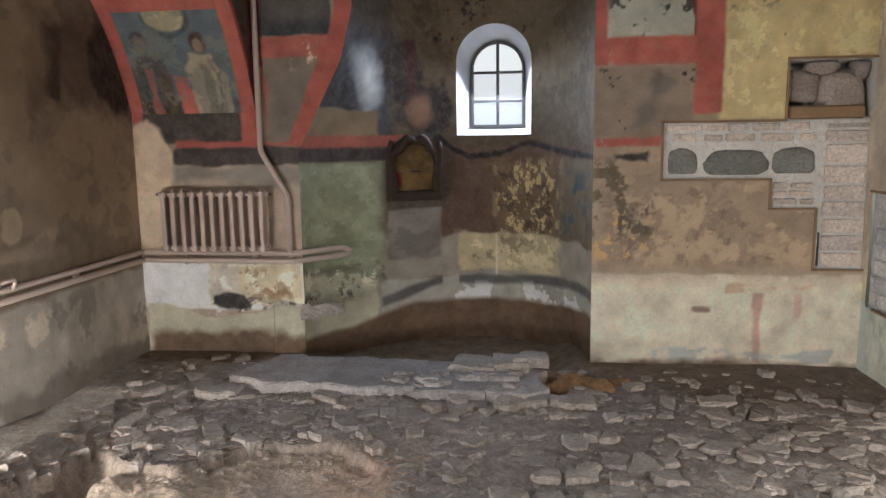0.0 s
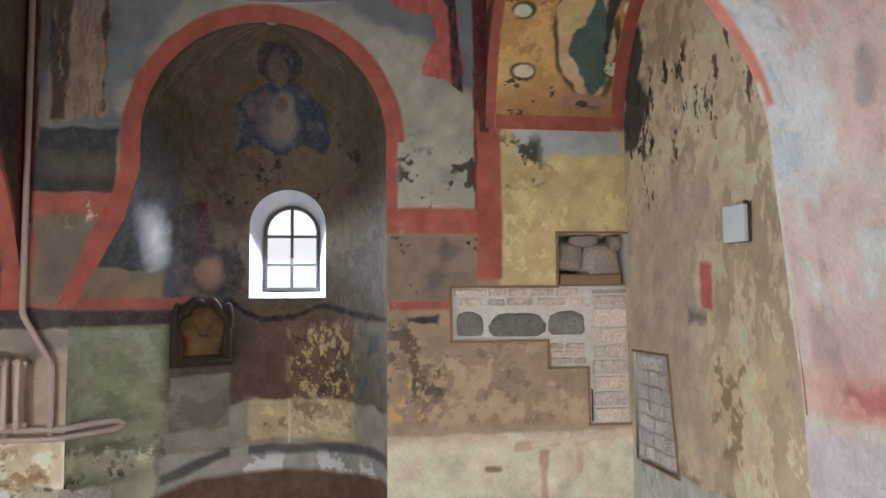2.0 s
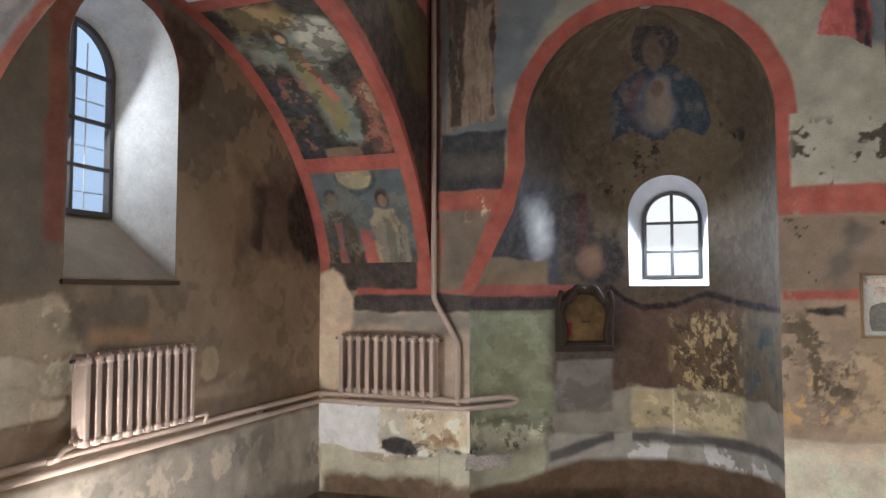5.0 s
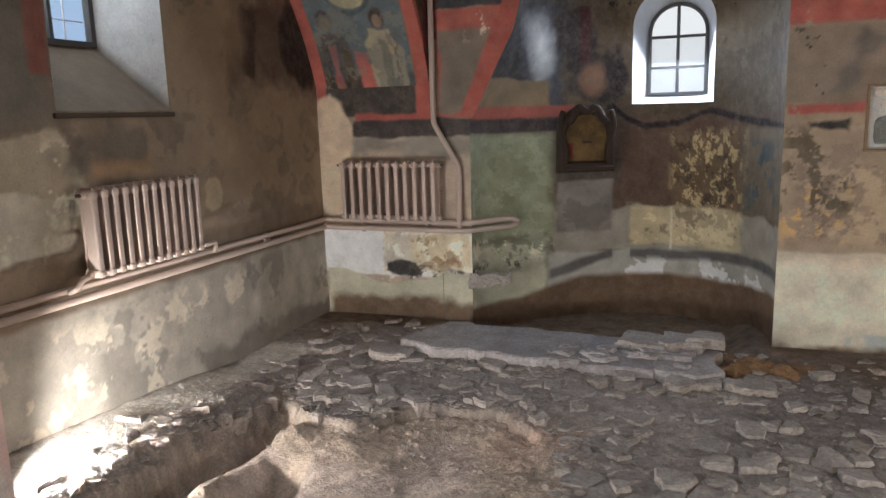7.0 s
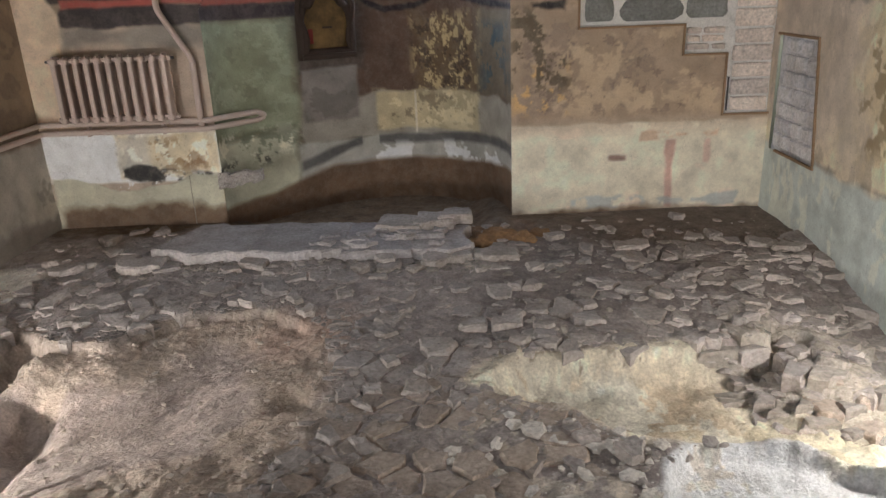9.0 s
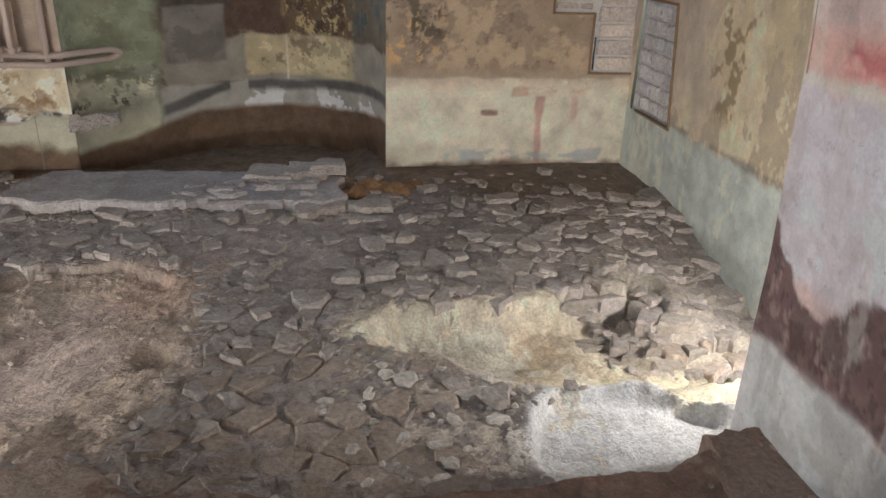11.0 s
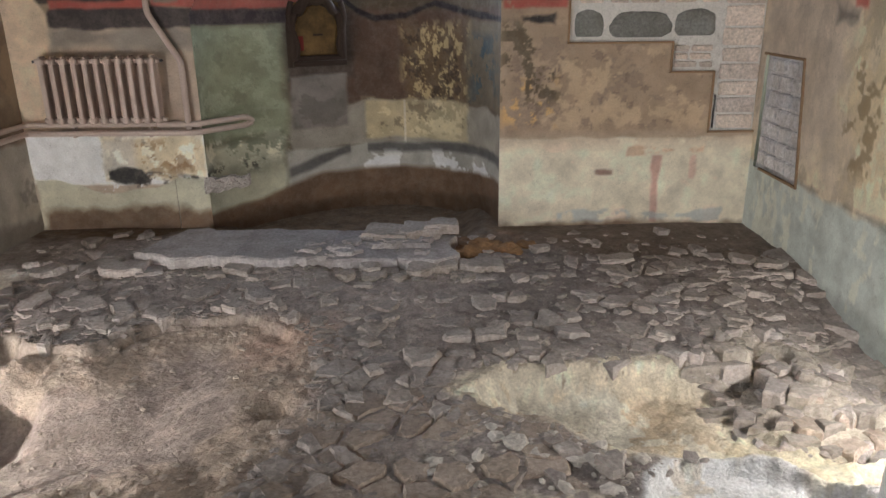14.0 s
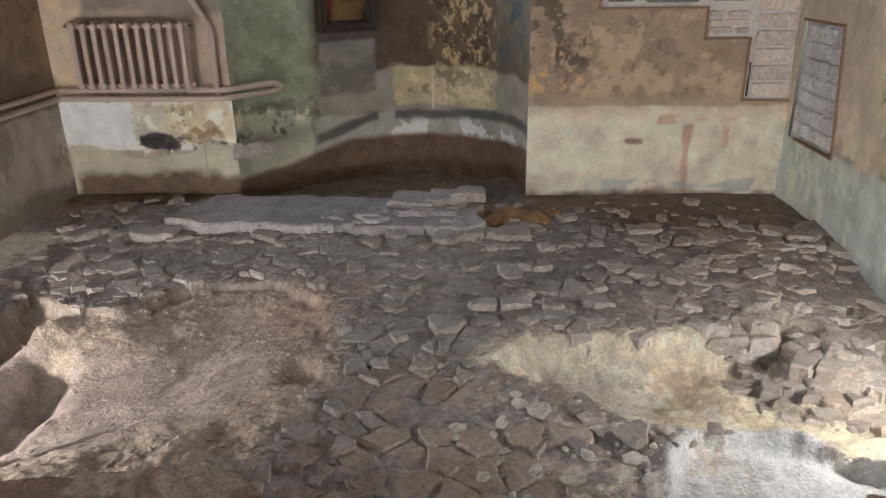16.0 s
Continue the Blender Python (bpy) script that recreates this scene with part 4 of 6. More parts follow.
def draw_monk(a, b):
    c = Canvas(a, b, pig(134, 114, 98), 490)
    c.ell(-2.22, 5.17, 0.19, 0.22, pig(134, 112, 88))
    c.poly([(-2.4, 5.0), (-2.0, 5.0), (-1.95, 4.5), (-2.1, 4.3), (-2.42, 4.5)], pig(100, 84, 78), wob=0.03)
    c.poly([(-2.38, 4.5), (-2.28, 4.5), (-2.3, 3.2), (-2.45, 3.2)], pig(80, 66, 58), wob=0.03)
    c.poly([(-2.14, 4.6), (-2.08, 4.6), (-2.06, 3.25), (-2.14, 3.25)], pig(142, 124, 106), wob=0.03)
    c.poly([(-2.0, 4.6), (-1.95, 4.6), (-1.98, 3.3), (-2.03, 3.3)], pig(76, 60, 60), wob=0.03)
    c.flecks(pig(78, 62, 54), 2.0, 0.05, stretch=7.0, amount=0.35)
    c.flecks(pig(164, 142, 118), 2.4, 0.22, stretch=7.0, amount=0.3)
    c.poly([(-2.44, 4.1), (-2.48, 3.9), (-2.44, 3.6), (-2.38, 4.0)], pig(74, 66, 62), wob=0.03)
    return c


def monk_keep(a, b):
    d = sd_poly(a, b, [(-2.47, 3.16), (-1.95, 3.26), (-1.98, 3.8), (-1.92, 4.5), (-2.0, 4.92), (-2.15, 5.02), (-2.42, 4.95), (-2.46, 4.5), (-2.44, 4.0)])
    return np.minimum(d, np.hypot(a + 2.22, b - 5.16) - 0.2) + 0.03 * fnoise(a, b, 6, 4) < 0


painting("figure_painting", east_place, -2.5, -1.88, 3.12, 5.4, draw_monk, "tall brown robed shape painted beside the apse arch", monk_keep)


def draw_robe(a, b):
    c = Canvas(a, b, pig(176, 74, 70), 510)
    c.ell(0.76, 5.16, 0.18, 0.22, pig(140, 112, 88))
    c.rect(0.68, 1.17, 4.68, 5.04, pig(142, 124, 108), wob=0.04)
    c.poly([(0.60, 4.9), (0.72, 4.92), (0.66, 4.55), (0.52, 4.5)], pig(160, 62, 64), wob=0.05)
    c.poly([(0.98, 4.66), (1.16, 4.66), (1.22, 3.6), (1.13, 3.6), (1.1, 4.4)], pig(56, 46, 58), wob=0.02)
    c.rect(0.9, 1.2, 3.5, 3.68, pig(70, 66, 58), wob=0.03)
    c.flecks(pig(140, 56, 54), 2.4, 0.15, amount=0.4, stretch=3.0)
    c.flecks(pig(204, 104, 92), 3.0, 0.3, amount=0.25, stretch=3.0)
    return c


def robe_keep(a, b):
    d = sd_poly(a, b, [(0.58, 4.95), (0.72, 4.98), (1.17, 4.7), (1.24, 3.55), (1.1, 3.66), (0.85, 3.75), (0.88, 3.92), (0.98, 4.1), (0.95, 4.35), (0.75, 4.33), (0.58, 4.38), (0.48, 4.55)])
    return np.minimum(np.minimum(d, np.hypot(a - 0.76, b - 5.16) - 0.2), np.maximum(np.abs(a - 0.92) - 0.24, np.abs(b - 4.85) - 0.18)) + 0.04 * fnoise(a, b, 5, 6) < 0


painting("figure_painting", east_place, 0.44, 1.28, 3.5, 5.4, draw_robe, "flaking red robed shape painted beside the apse arch", robe_keep)


def draw_icon(a, b):
    h = 0.030
    c = Canvas(a, b * h, pig(178, 134, 66), 530)
    c.flecks(pig(196, 160, 92), 2.0, 0.1, amount=0.7)
    c.rect(1.5, 2.8, 0, 14 * h, pig(150, 104, 56), soft=0.15, amount=0.8)
    c.ell(2.38, 1.0, 0.33, 0.68, pig(104, 82, 52), lean=-0.14, wob=0.03)
    c.ell(2.37, 1.02, 0.28, 0.62, pig(190, 160, 122), lean=-0.14, wob=0.04)
    c.ell(2.41, 0.95, 0.16, 0.52, pig(74, 106, 98), lean=-0.16, wob=0.05)
    c.poly([(2.58, 0.75), (2.63, 1.0), (2.60, 1.5), (2.50, 1.5), (2.53, 1.05)], pig(58, 62, 56), wob=0.04)
    c.poly([(2.10, 1.2), (2.2, 1.5), (2.42, 1.52), (2.36, 1.2), (2.2, 1.0)], pig(196, 170, 112), wob=0.05)
    c.ell(2.28, 1.66, 0.13, 0.14, pig(60, 48, 42))
    c.ell(2.28, 1.63, 0.07, 0.09, pig(170, 146, 118))
    c.ell(2.44, 0.36, 0.26, 0.08, pig(152, 112, 96), wob=0.03)
    for x, y in ((1.92, 59), (1.73, 40.5), (1.79, 21), (2.76, 43.5), (2.70, 22.5), (2.62, 62)):
        c.ell(x, y * h, 0.115, 0.085, pig(84, 72, 54))
        c.ell(x, y * h, 0.095, 0.068, pig(192, 186, 160), wob=0.02)
    c.flecks(BLACK, 7.0, 0.45, amount=0.8)
    return c


painting("wall_painting", sv, 1.55, 2.70, 6.5, 63.5, draw_icon, "golden ochre fresco of a mantled shape ringed by medallions")
painting("painted_border", sv, 1.55, 2.70, 1.5, 6.5, draw_band, "red painted band below the golden fresco")
painting("painted_border", sv, 1.55, 2.70, 63.5, 69, draw_band, "red painted band above the golden fresco")


def conch_place(a, b):
    """A point of the half dome at x = a, height b."""
    k = np.sqrt(np.clip(1 - ((b - ARCH_Z) / ARCH_R) ** 2 * (b > ARCH_Z), 0.0001, 1))
    r = (XC + ARCH_R - AX) * k
    return np.stack([a, YE + AD * k * np.sqrt(np.clip(1 - ((a - AX) / r) ** 2, 0, 1)) - 0.012, b - 0.004], -1)


def draw_conch(a, b):
    a, b = -0.53 + (a + 0.53) / 1.08, 2.96 + (b - 3.26) / 1.08
    c = Canvas(a, b, pig(44, 56, 76), 560)
    c.ell(-0.53, 3.66, 0.21, 0.13, pig(62, 54, 56), wob=0.02)
    c.ell(-0.53, 3.62, 0.085, 0.10, pig(92, 74, 62), wob=0.02)
    c.poly([(-0.86, 3.3), (-0.66, 3.52), (-0.6, 3.2), (-0.75, 3.0)], pig(88, 58, 66), wob=0.05, soft=0.03)
    c.ell(-0.53, 3.22, 0.22, 0.26, pig(86, 90, 102), wob=0.04, soft=0.03)
    c.ell(-0.53, 3.24, 0.10, 0.17, pig(118, 104, 92), wob=0.04, soft=0.03)
    c.ell(-0.53, 3.36, 0.05, 0.055, pig(104, 82, 68), wob=0.02)
    c.poly([(-0.38, 3.5), (-0.2, 3.35), (-0.1, 3.1), (-0.3, 3.0)], pig(46, 62, 74), wob=0.05, soft=0.03)
    c.flecks(pig(104, 96, 86), 6.0, 0.25, amount=0.5)
    return c


def conch_keep(a, b):
    a, b = -0.53 + (a + 0.53) / 1.08, 2.96 + (b - 3.26) / 1.08
    body = (np.hypot((a + 0.53) / 0.46, (b - 3.08) / 0.46) - 1) * 0.4
    body = np.maximum(body, 2.96 + 0.05 * np.sin(a * 14) - b)
    head = (np.hypot((a + 0.53) / 0.21, (b - 3.66) / 0.13) - 1) * 0.15
    return np.minimum(body, head) + 0.03 * fnoise(a, b, 6, 9) < 0


painting("dome_painting", conch_place, -1.08, 0.02, 3.16, 4.13, draw_conch, "dark blue half-length robed shape in the apse dome", conch_keep)
# ---- ground: dug floor with two pits ----
PIT_N = [(-3.1, 4.5), (-2.9, 4.40), (-2.62, 4.16), (-2.3, 4.14), (-2.06, 4.42), (-1.82, 4.63), (-1.47, 4.68), (-1.06, 4.44), (-0.86, 4.32), (-0.80, 3.9), (-0.75, 3.6), (-0.72, 3.25), (-0.82, 2.9), (-0.95, 2.6), (-1.5, 2.40), (-2.2, 2.24), (-3.0, 2.24), (-3.12, 2.8), (-3.18, 3.4), (-3.08, 4.05)]
PIT_S = [(-0.08, 3.50), (0.10, 3.62), (0.33, 3.90), (0.55, 3.86), (0.88, 3.87), (1.31, 3.97), (1.55, 3.86), (1.54, 3.62), (1.62, 3.42), (1.85, 3.24), (2.2, 3.14), (2.9, 3.0), (2.9, 2.3), (2.3, 2.4), (1.8, 2.62), (1.45, 2.84), (1.05, 2.86), (0.80, 2.90), (0.62, 3.06), (0.47, 3.20), (0.27, 3.26), (0.12, 3.43)]
MORTAR = [(0.80, 2.0), (2.05, 2.2), (2.05, 2.58), (1.80, 2.64), (1.56, 2.80), (1.30, 2.87), (1.05, 2.85), (0.86, 2.70), (0.78, 2.4)]
LEDGE = [(-4.5, 0.2), (3, 0.2), (3, 2.36), (1.64, 2.32), (1.2, 2.13), (0.76, 2.08), (0.48, 2.02), (0.27, 1.98), (-0.08, 1.96), (-0.28, 1.99), (-0.62, 2.00), (-0.89, 2.20), (-1.25, 2.13), (-2.2, 2.0), (-4.5, 2.0)]
BANK = [(1.64, 3.98), (1.68, 3.62), (1.92, 3.30), (2.9, 2.95), (2.9, 4.3), (2.3, 4.35), (1.8, 4.2)]


def ss(t):
    t = np.clip(t, 0, 1)
    return t * t * (3 - 2 * t)


def ground_z(x, y, fine=True):
    n1 = fnoise(x, y, 0.9, 3, 3)
    wob = 0.10 * fnoise(x, y, 2.6, 5, 4)
    pn, ps = sd_poly(x, y, PIT_N) + wob, sd_poly(x, y, PIT_S) + 0.7 * wob
    z = -0.47 + 0.03 * n1
    z = z - 0.13 * ss((y - 6.35) / 0.4) * ss((0.4 - x) / 0.3) * ss((x + 2.3) / 0.3)    # lower inside the apse
    z = z + 0.05 * ss((4.3 - y) / 1.6) * (np.abs(x - 0.1) < 4)
    z = z - 0.30 * ss((x - 1.9) / 0.9) * ss((5.6 - y) / 1.6)                 # falls along the south wall
    z = z - 0.13 * ss(1 - np.hypot((x - 0.48) / 0.32, (y - 6.25) / 0.25))    # hollow at the apse corner
    inside = ss(-pn / 0.08)
    sunk = np.clip(ss((y - 3.7) / 0.6) * ss((-0.85 - x) / 0.3) + ss((-2.6 - x) / 0.3), 0, 1)
    z = z - sunk * 0.07 * ss(-pn / 0.04) - 0.33 * ss(-pn / 1.0) * ss(((-0.75 - x) * 0.8 + (4.7 - y) * 0.5) / 2.4)
    z = z - 0.20 * inside * ss(1.2 - 1.2 * sd_line(x, y, (-3.02, 2.95), (-2.90, 4.15)) / 0.24)    # trench under the north rim
    z = z + 0.06 * inside * ss(1 - sd_line(x, y, (-2.85, 3.2), (-2.62, 4.0)) / 0.17)
    z = z - 0.14 * inside * ss(1.2 - 1.2 * sd_line(x, y, (-2.52, 3.0), (-2.46, 3.55)) / 0.22)
    z = z - 0.10 * ss(1 - np.hypot((x + 0.93) / 0.22, (y - 3.42) / 0.16))
    z = z - 0.13 * ss(1.3 - 1.3 * np.hypot((x - 2.03) / 0.2, (y - 4.1) / 0.24))
    z = z - 0.18 * ss(-(ps + 0.03 * fnoise(x, y, 6, 49, 4)) / 0.17) - 0.10 * ss(-ps / 0.4)
    z = z + (-0.50 - 0.05 * (x - 1.0) + 0.03 * fnoise(x, y, 3.5, 41, 4) - z) * ss(-(sd_poly(x, y, MORTAR) + 0.4 * wob) / 0.05)
    z = z + 0.10 * ss((-3.10 - x) / 0.2) * ss((5.2 - y) / 1.2)
    z = z + 0.16 * ss((2.5 - y) / 0.7) * ss((1.2 - x) / 0.3) * (pn > 0)
    z = z + (-0.06 - 0.20 * ss((x + 0.2) / 1.7) + 0.05 * n1 - z) * ss(-(sd_poly(x, y, LEDGE) + 0.6 * wob) / 0.12)
    band = np.clip(((ps < 0.02) & (ps > -0.2)) * 0.2 + ((pn < 0.03) & (pn > -0.12)) * 0.45, 0, 0.45)
    bank = ss(-(sd_poly(x, y, BANK) + 0.8 * wob) / 0.10)
    east = ss((x - 1.30) / 0.2) * ss((4.0 - y) / 0.2) * ss((y - 3.02) / 0.15)
    z = z + (np.minimum(z, -0.71 + 0.45 * np.maximum(ps, 0)) - z) * east
    tilted = z + 0.05 * fnoise(x, y, 2.2, 46, 3) + 0.06 * (x - 1.9)
    z = z + (np.round(tilted / 0.075) * 0.075 - 0.06 * (x - 1.9) + 0.02 * fnoise(x, y, 7, 47, 3) - z) * 0.8 * bank
    z = z - 0.09 * bank * ss((fnoise(x, y, 5.0, 48, 2) - 0.32) / 0.12)
    jag = z + 0.03 * fnoise(x, y, 3, 44, 3)
    z = z + (np.round(jag / 0.07) * 0.07 - z) * band
    if fine:
        rough = np.clip(0.25 + ss((x + 3.45) / 0.2), 0, 1) * np.clip(1 - ss(-(pn + 0.25) / 0.3) * 0.75, 0, 1) * np.clip(1 - ss(-(ps + 0.3) / 0.15) * 0.6, 0, 1)
        rough = rough * (1 - 0.75 * ss(-sd_poly(x, y, MORTAR) / 0.08))
        smooth = np.clip(ss((y - 6.15) / 0.2) * ss((0.75 - x) / 0.2) + ss((y - 5.95) / 0.3) * ss((x - 0.4) / 0.2), 0, 1)
        paved = np.clip(ss((x + 0.95) / 0.2) * ss((1.3 - x) / 0.2) * ss((4.0 - y) / 0.2) + 0.5 * ss((y - 4.0) / 0.3), 0, 1)
        rough = rough * (1 - 0.85 * smooth) * (1 - 0.35 * paved)
        z = z + rough * (0.040 * fnoise(x, y, 4.5, 7, 5) + 0.022 * np.abs(fnoise(x, y, 15, 8, 3)))
        z = z + 0.011 * np.abs(fnoise(x, y, 30, 9, 3)) * (1 - 0.8 * smooth)
        streak = fnoise((x + y * 0.9) * 0.10, (y - x) * 1.5, 9, 11, 3)
        z = z + 0.020 * streak * ss(-(pn + 0.35) / 0.3)
    return z


def sd_line(x, y, p, q):
    ex, ey = q[0] - p[0], q[1] - p[1]
    t = np.clip(((x - p[0]) * ex + (y - p[1]) * ey) / (ex * ex + ey * ey), 0, 1)
    return np.hypot(x - p[0] - t * ex, y - p[1] - t * ey)


GX, GY = np.meshgrid(span(XN - 0.06, XS + 0.06, 0.0125), span(0.9, 8.15, 0.0125), indexing="ij")
GZ = ground_z(GX, GY)
cv = Canvas(GX, GY, pig(150, 139, 134), 700)
pn, ps = sd_poly(GX, GY, PIT_N), sd_poly(GX, GY, PIT_S)
cv.put(pn + 0.05, pig(166, 149, 138), soft=0.08, wob=0.08)
cv.put(np.maximum(pn, -0.45 - pn), pig(178, 158, 136), soft=0.10, wob=0.12, amount=0.7)
cv.flecks(pig(136, 116, 102), 6.0, 0.30, np.maximum(pn, -0.5 - pn), amount=0.4)
cv.put(np.hypot(GX + 1.0, GY - 4.25) - 0.32, pig(178, 146, 126), soft=0.12, wob=0.1, amount=0.6)
cv.put(ps - 0.03, pig(198, 186, 164), soft=0.05, wob=0.06)
cv.put(ps + 0.15, pig(180, 162, 136), soft=0.09, wob=0.08)
cv.flecks(pig(216, 208, 190), 2.5, 0.12, ps + 0.1, amount=0.6)
cv.flecks(pig(140, 122, 104), 7.0, 0.28, np.abs(ps + 0.08) - 0.10, amount=0.8)
cv.put(np.hypot((GX - 1.9) / 0.7, (GY - 3.2) / 0.3) * 0.3 - 0.3, pig(196, 186, 150), soft=0.08, wob=0.1, amount=0.5)
cv.rect(XN, -3.36, 0.9, 5.6, pig(198, 190, 180), soft=0.06, wob=0.1)
cv.rect(-4, 3, 6.4, 8.2, pig(116, 94, 74), soft=0.1, wob=0.15)
cv.put(np.hypot((GX - 0.5) / 0.45, (GY - 6.2) / 0.3) * 0.3 - 0.3, pig(128, 92, 58), soft=0.08, wob=0.08)
# dark soil of the south-east corner, its shade put into the colour
cv.rect(0.3, 2.9, 4.3, 6.6, pig(122, 112, 108), soft=0.2, wob=0.2, amount=0.8)
cv.put(sd_poly(GX, GY, [(0.95, 6.1), (1.3, 5.75), (2.3, 5.7), (2.95, 5.3), (2.95, 7), (0.95, 7)]), pig(122, 108, 98), soft=0.12, wob=0.12)
cv.put(sd_poly(GX, GY, MORTAR), pig(236, 234, 226), soft=0.02, wob=0.05)
cv.put(sd_poly(GX, GY, LEDGE), pig(146, 114, 98), soft=0.05, wob=0.08)
cv.put(sd_poly(GX, GY, BANK), pig(170, 160, 146), soft=0.08, wob=0.1, amount=0.8)
cv.flecks(pig(178, 158, 140), 2.6, 0.22, sd_poly(GX, GY, LEDGE) + 0.05, amount=0.7)
cv.flecks(pig(104, 80, 70), 2.2, 0.25, sd_poly(GX, GY, LEDGE), amount=0.35)
cv.flecks(pig(196, 184, 166), 5.0, 0.18, cv.box_sd(-0.1, 1.3, 2.2, 3.3), amount=0.7)
cv.mottle(0.18, 22.0)
cv.col *= 0.82
ground = sheet("ground", np.stack([GX, GY, GZ], -1), None, cv.col, M_EARTH, label="dug earth floor with two pits")

# ---- stones ----
# chips: how far side faces are lightened, as if raked by low lamps
def stone_material(name, base, random_from, chips=1.0):
    m, nt, b = nodes_of(name)
    fine, broad = noise_node(nt, 38, 7, 0.65), noise_node(nt, 5, 4, 0.6)
    g = ramp(nt, fine.outputs["Fac"], [(0.25, (0.6,) * 3), (0.75, (1.25,) * 3)])
    s = ramp(nt, broad.outputs["Fac"], [(0.3, (0.78, 0.75, 0.72)), (0.7, (1.12, 1.12, 1.14))])
    src = nt.nodes.new("ShaderNodeObjectInfo" if random_from == "object" else "ShaderNodeNewGeometry")
    v = ramp(nt, src.outputs["Random" if random_from == "object" else "Random Per Island"], [(0.0, (0.84, 0.82, 0.82)), (0.5, (1.0, 0.97, 0.94)), (1.0, (1.14, 1.11, 1.08))])
    a = mul(nt, mul(nt, g.outputs["Color"], s.outputs["Color"]).outputs["Result"], v.outputs["Color"])
    # sides lighter than tops: pale breaks plus low lamp light put into colour
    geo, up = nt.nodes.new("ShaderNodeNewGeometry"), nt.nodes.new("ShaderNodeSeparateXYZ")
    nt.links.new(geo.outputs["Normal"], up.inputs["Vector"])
    lit_chip = ramp(nt, up.outputs["Z"], [(0.45, (chips * 1.02, chips, chips * 0.97)), (0.9, (1.0, 1.0, 1.0))])
    worn = mul(nt, a.outputs["Result"], lit_chip.outputs["Color"])
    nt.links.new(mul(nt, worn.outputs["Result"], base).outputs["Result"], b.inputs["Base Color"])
    b.inputs["Roughness"].default_value, b.inputs["Specular IOR Level"].default_value = 0.88, 0.3
    bp = nt.nodes.new("ShaderNodeBump")
    bp.inputs["Strength"].default_value, bp.inputs["Distance"].default_value = 0.9, 0.02
    nt.links.new(fine.outputs["Fac"], bp.inputs["Height"])
    nt.links.new(bp.outputs["Normal"], b.inputs["Normal"])
    return m


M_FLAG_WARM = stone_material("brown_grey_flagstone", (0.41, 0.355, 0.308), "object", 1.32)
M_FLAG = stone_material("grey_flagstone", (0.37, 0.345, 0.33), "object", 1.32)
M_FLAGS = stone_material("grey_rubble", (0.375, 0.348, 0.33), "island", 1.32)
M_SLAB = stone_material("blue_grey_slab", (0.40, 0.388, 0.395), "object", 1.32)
M_PALE = stone_material("pale_stone", (0.36, 0.335, 0.305), "island")
M_BROWN = stone_material("brown_boulder", (0.33, 0.25, 0.21), "object", 1.1)
M_RUST = stone_material("rust_brown_rock", (0.30, 0.185, 0.10), "object")
M_CHALK = stone_material("chalky_rubble", (0.66, 0.64, 0.60), "island")
rnd = random.Random(11)


def clip_cell(seed, others, reach):
    """The cell of a seed point among its neighbours."""
    poly = [(seed[0] + sx * reach, seed[1] + sy * reach) for sx, sy in ((-1, -1), (1, -1), (1, 1), (-1, 1))]
    for q in others:
        mx, my, dx, dy = (seed[0] + q[0]) / 2, (seed[1] + q[1]) / 2, q[0] - seed[0], q[1] - seed[1]
        out = []
        for i in range(len(poly)):
            p0, p1 = poly[i], poly[(i + 1) % len(poly)]
            d0, d1 = (p0[0] - mx) * dx + (p0[1] - my) * dy, (p1[0] - mx) * dx + (p1[1] - my) * dy
            if d0 <= 0:
                out.append(p0)
            if d0 * d1 < 0:
                t = d0 / (d0 - d1)
                out.append((p0[0] + t * (p1[0] - p0[0]), p0[1] + t * (p1[1] - p0[1])))
        poly = out
        if len(poly) < 3:
            return []
    return poly


def cells(x0, x1, y0, y1, pitch, jitter):
    pts = []
    row = 0
    y = y0
    while y < y1:
        x = x0 + (pitch / 2 if row % 2 else 0)
        while x < x1:
            pts.append((x + rnd.uniform(-jitter, jitter) * pitch, y + rnd.uniform(-jitter, jitter) * pitch))
            x += pitch
        y += pitch * 0.8
        row += 1
    for p in pts:
        near = [q for q in pts if q is not p and abs(q[0] - p[0]) < 2.2 * pitch and abs(q[1] - p[1]) < 2.2 * pitch]
        yield p, clip_cell(p, near, pitch)


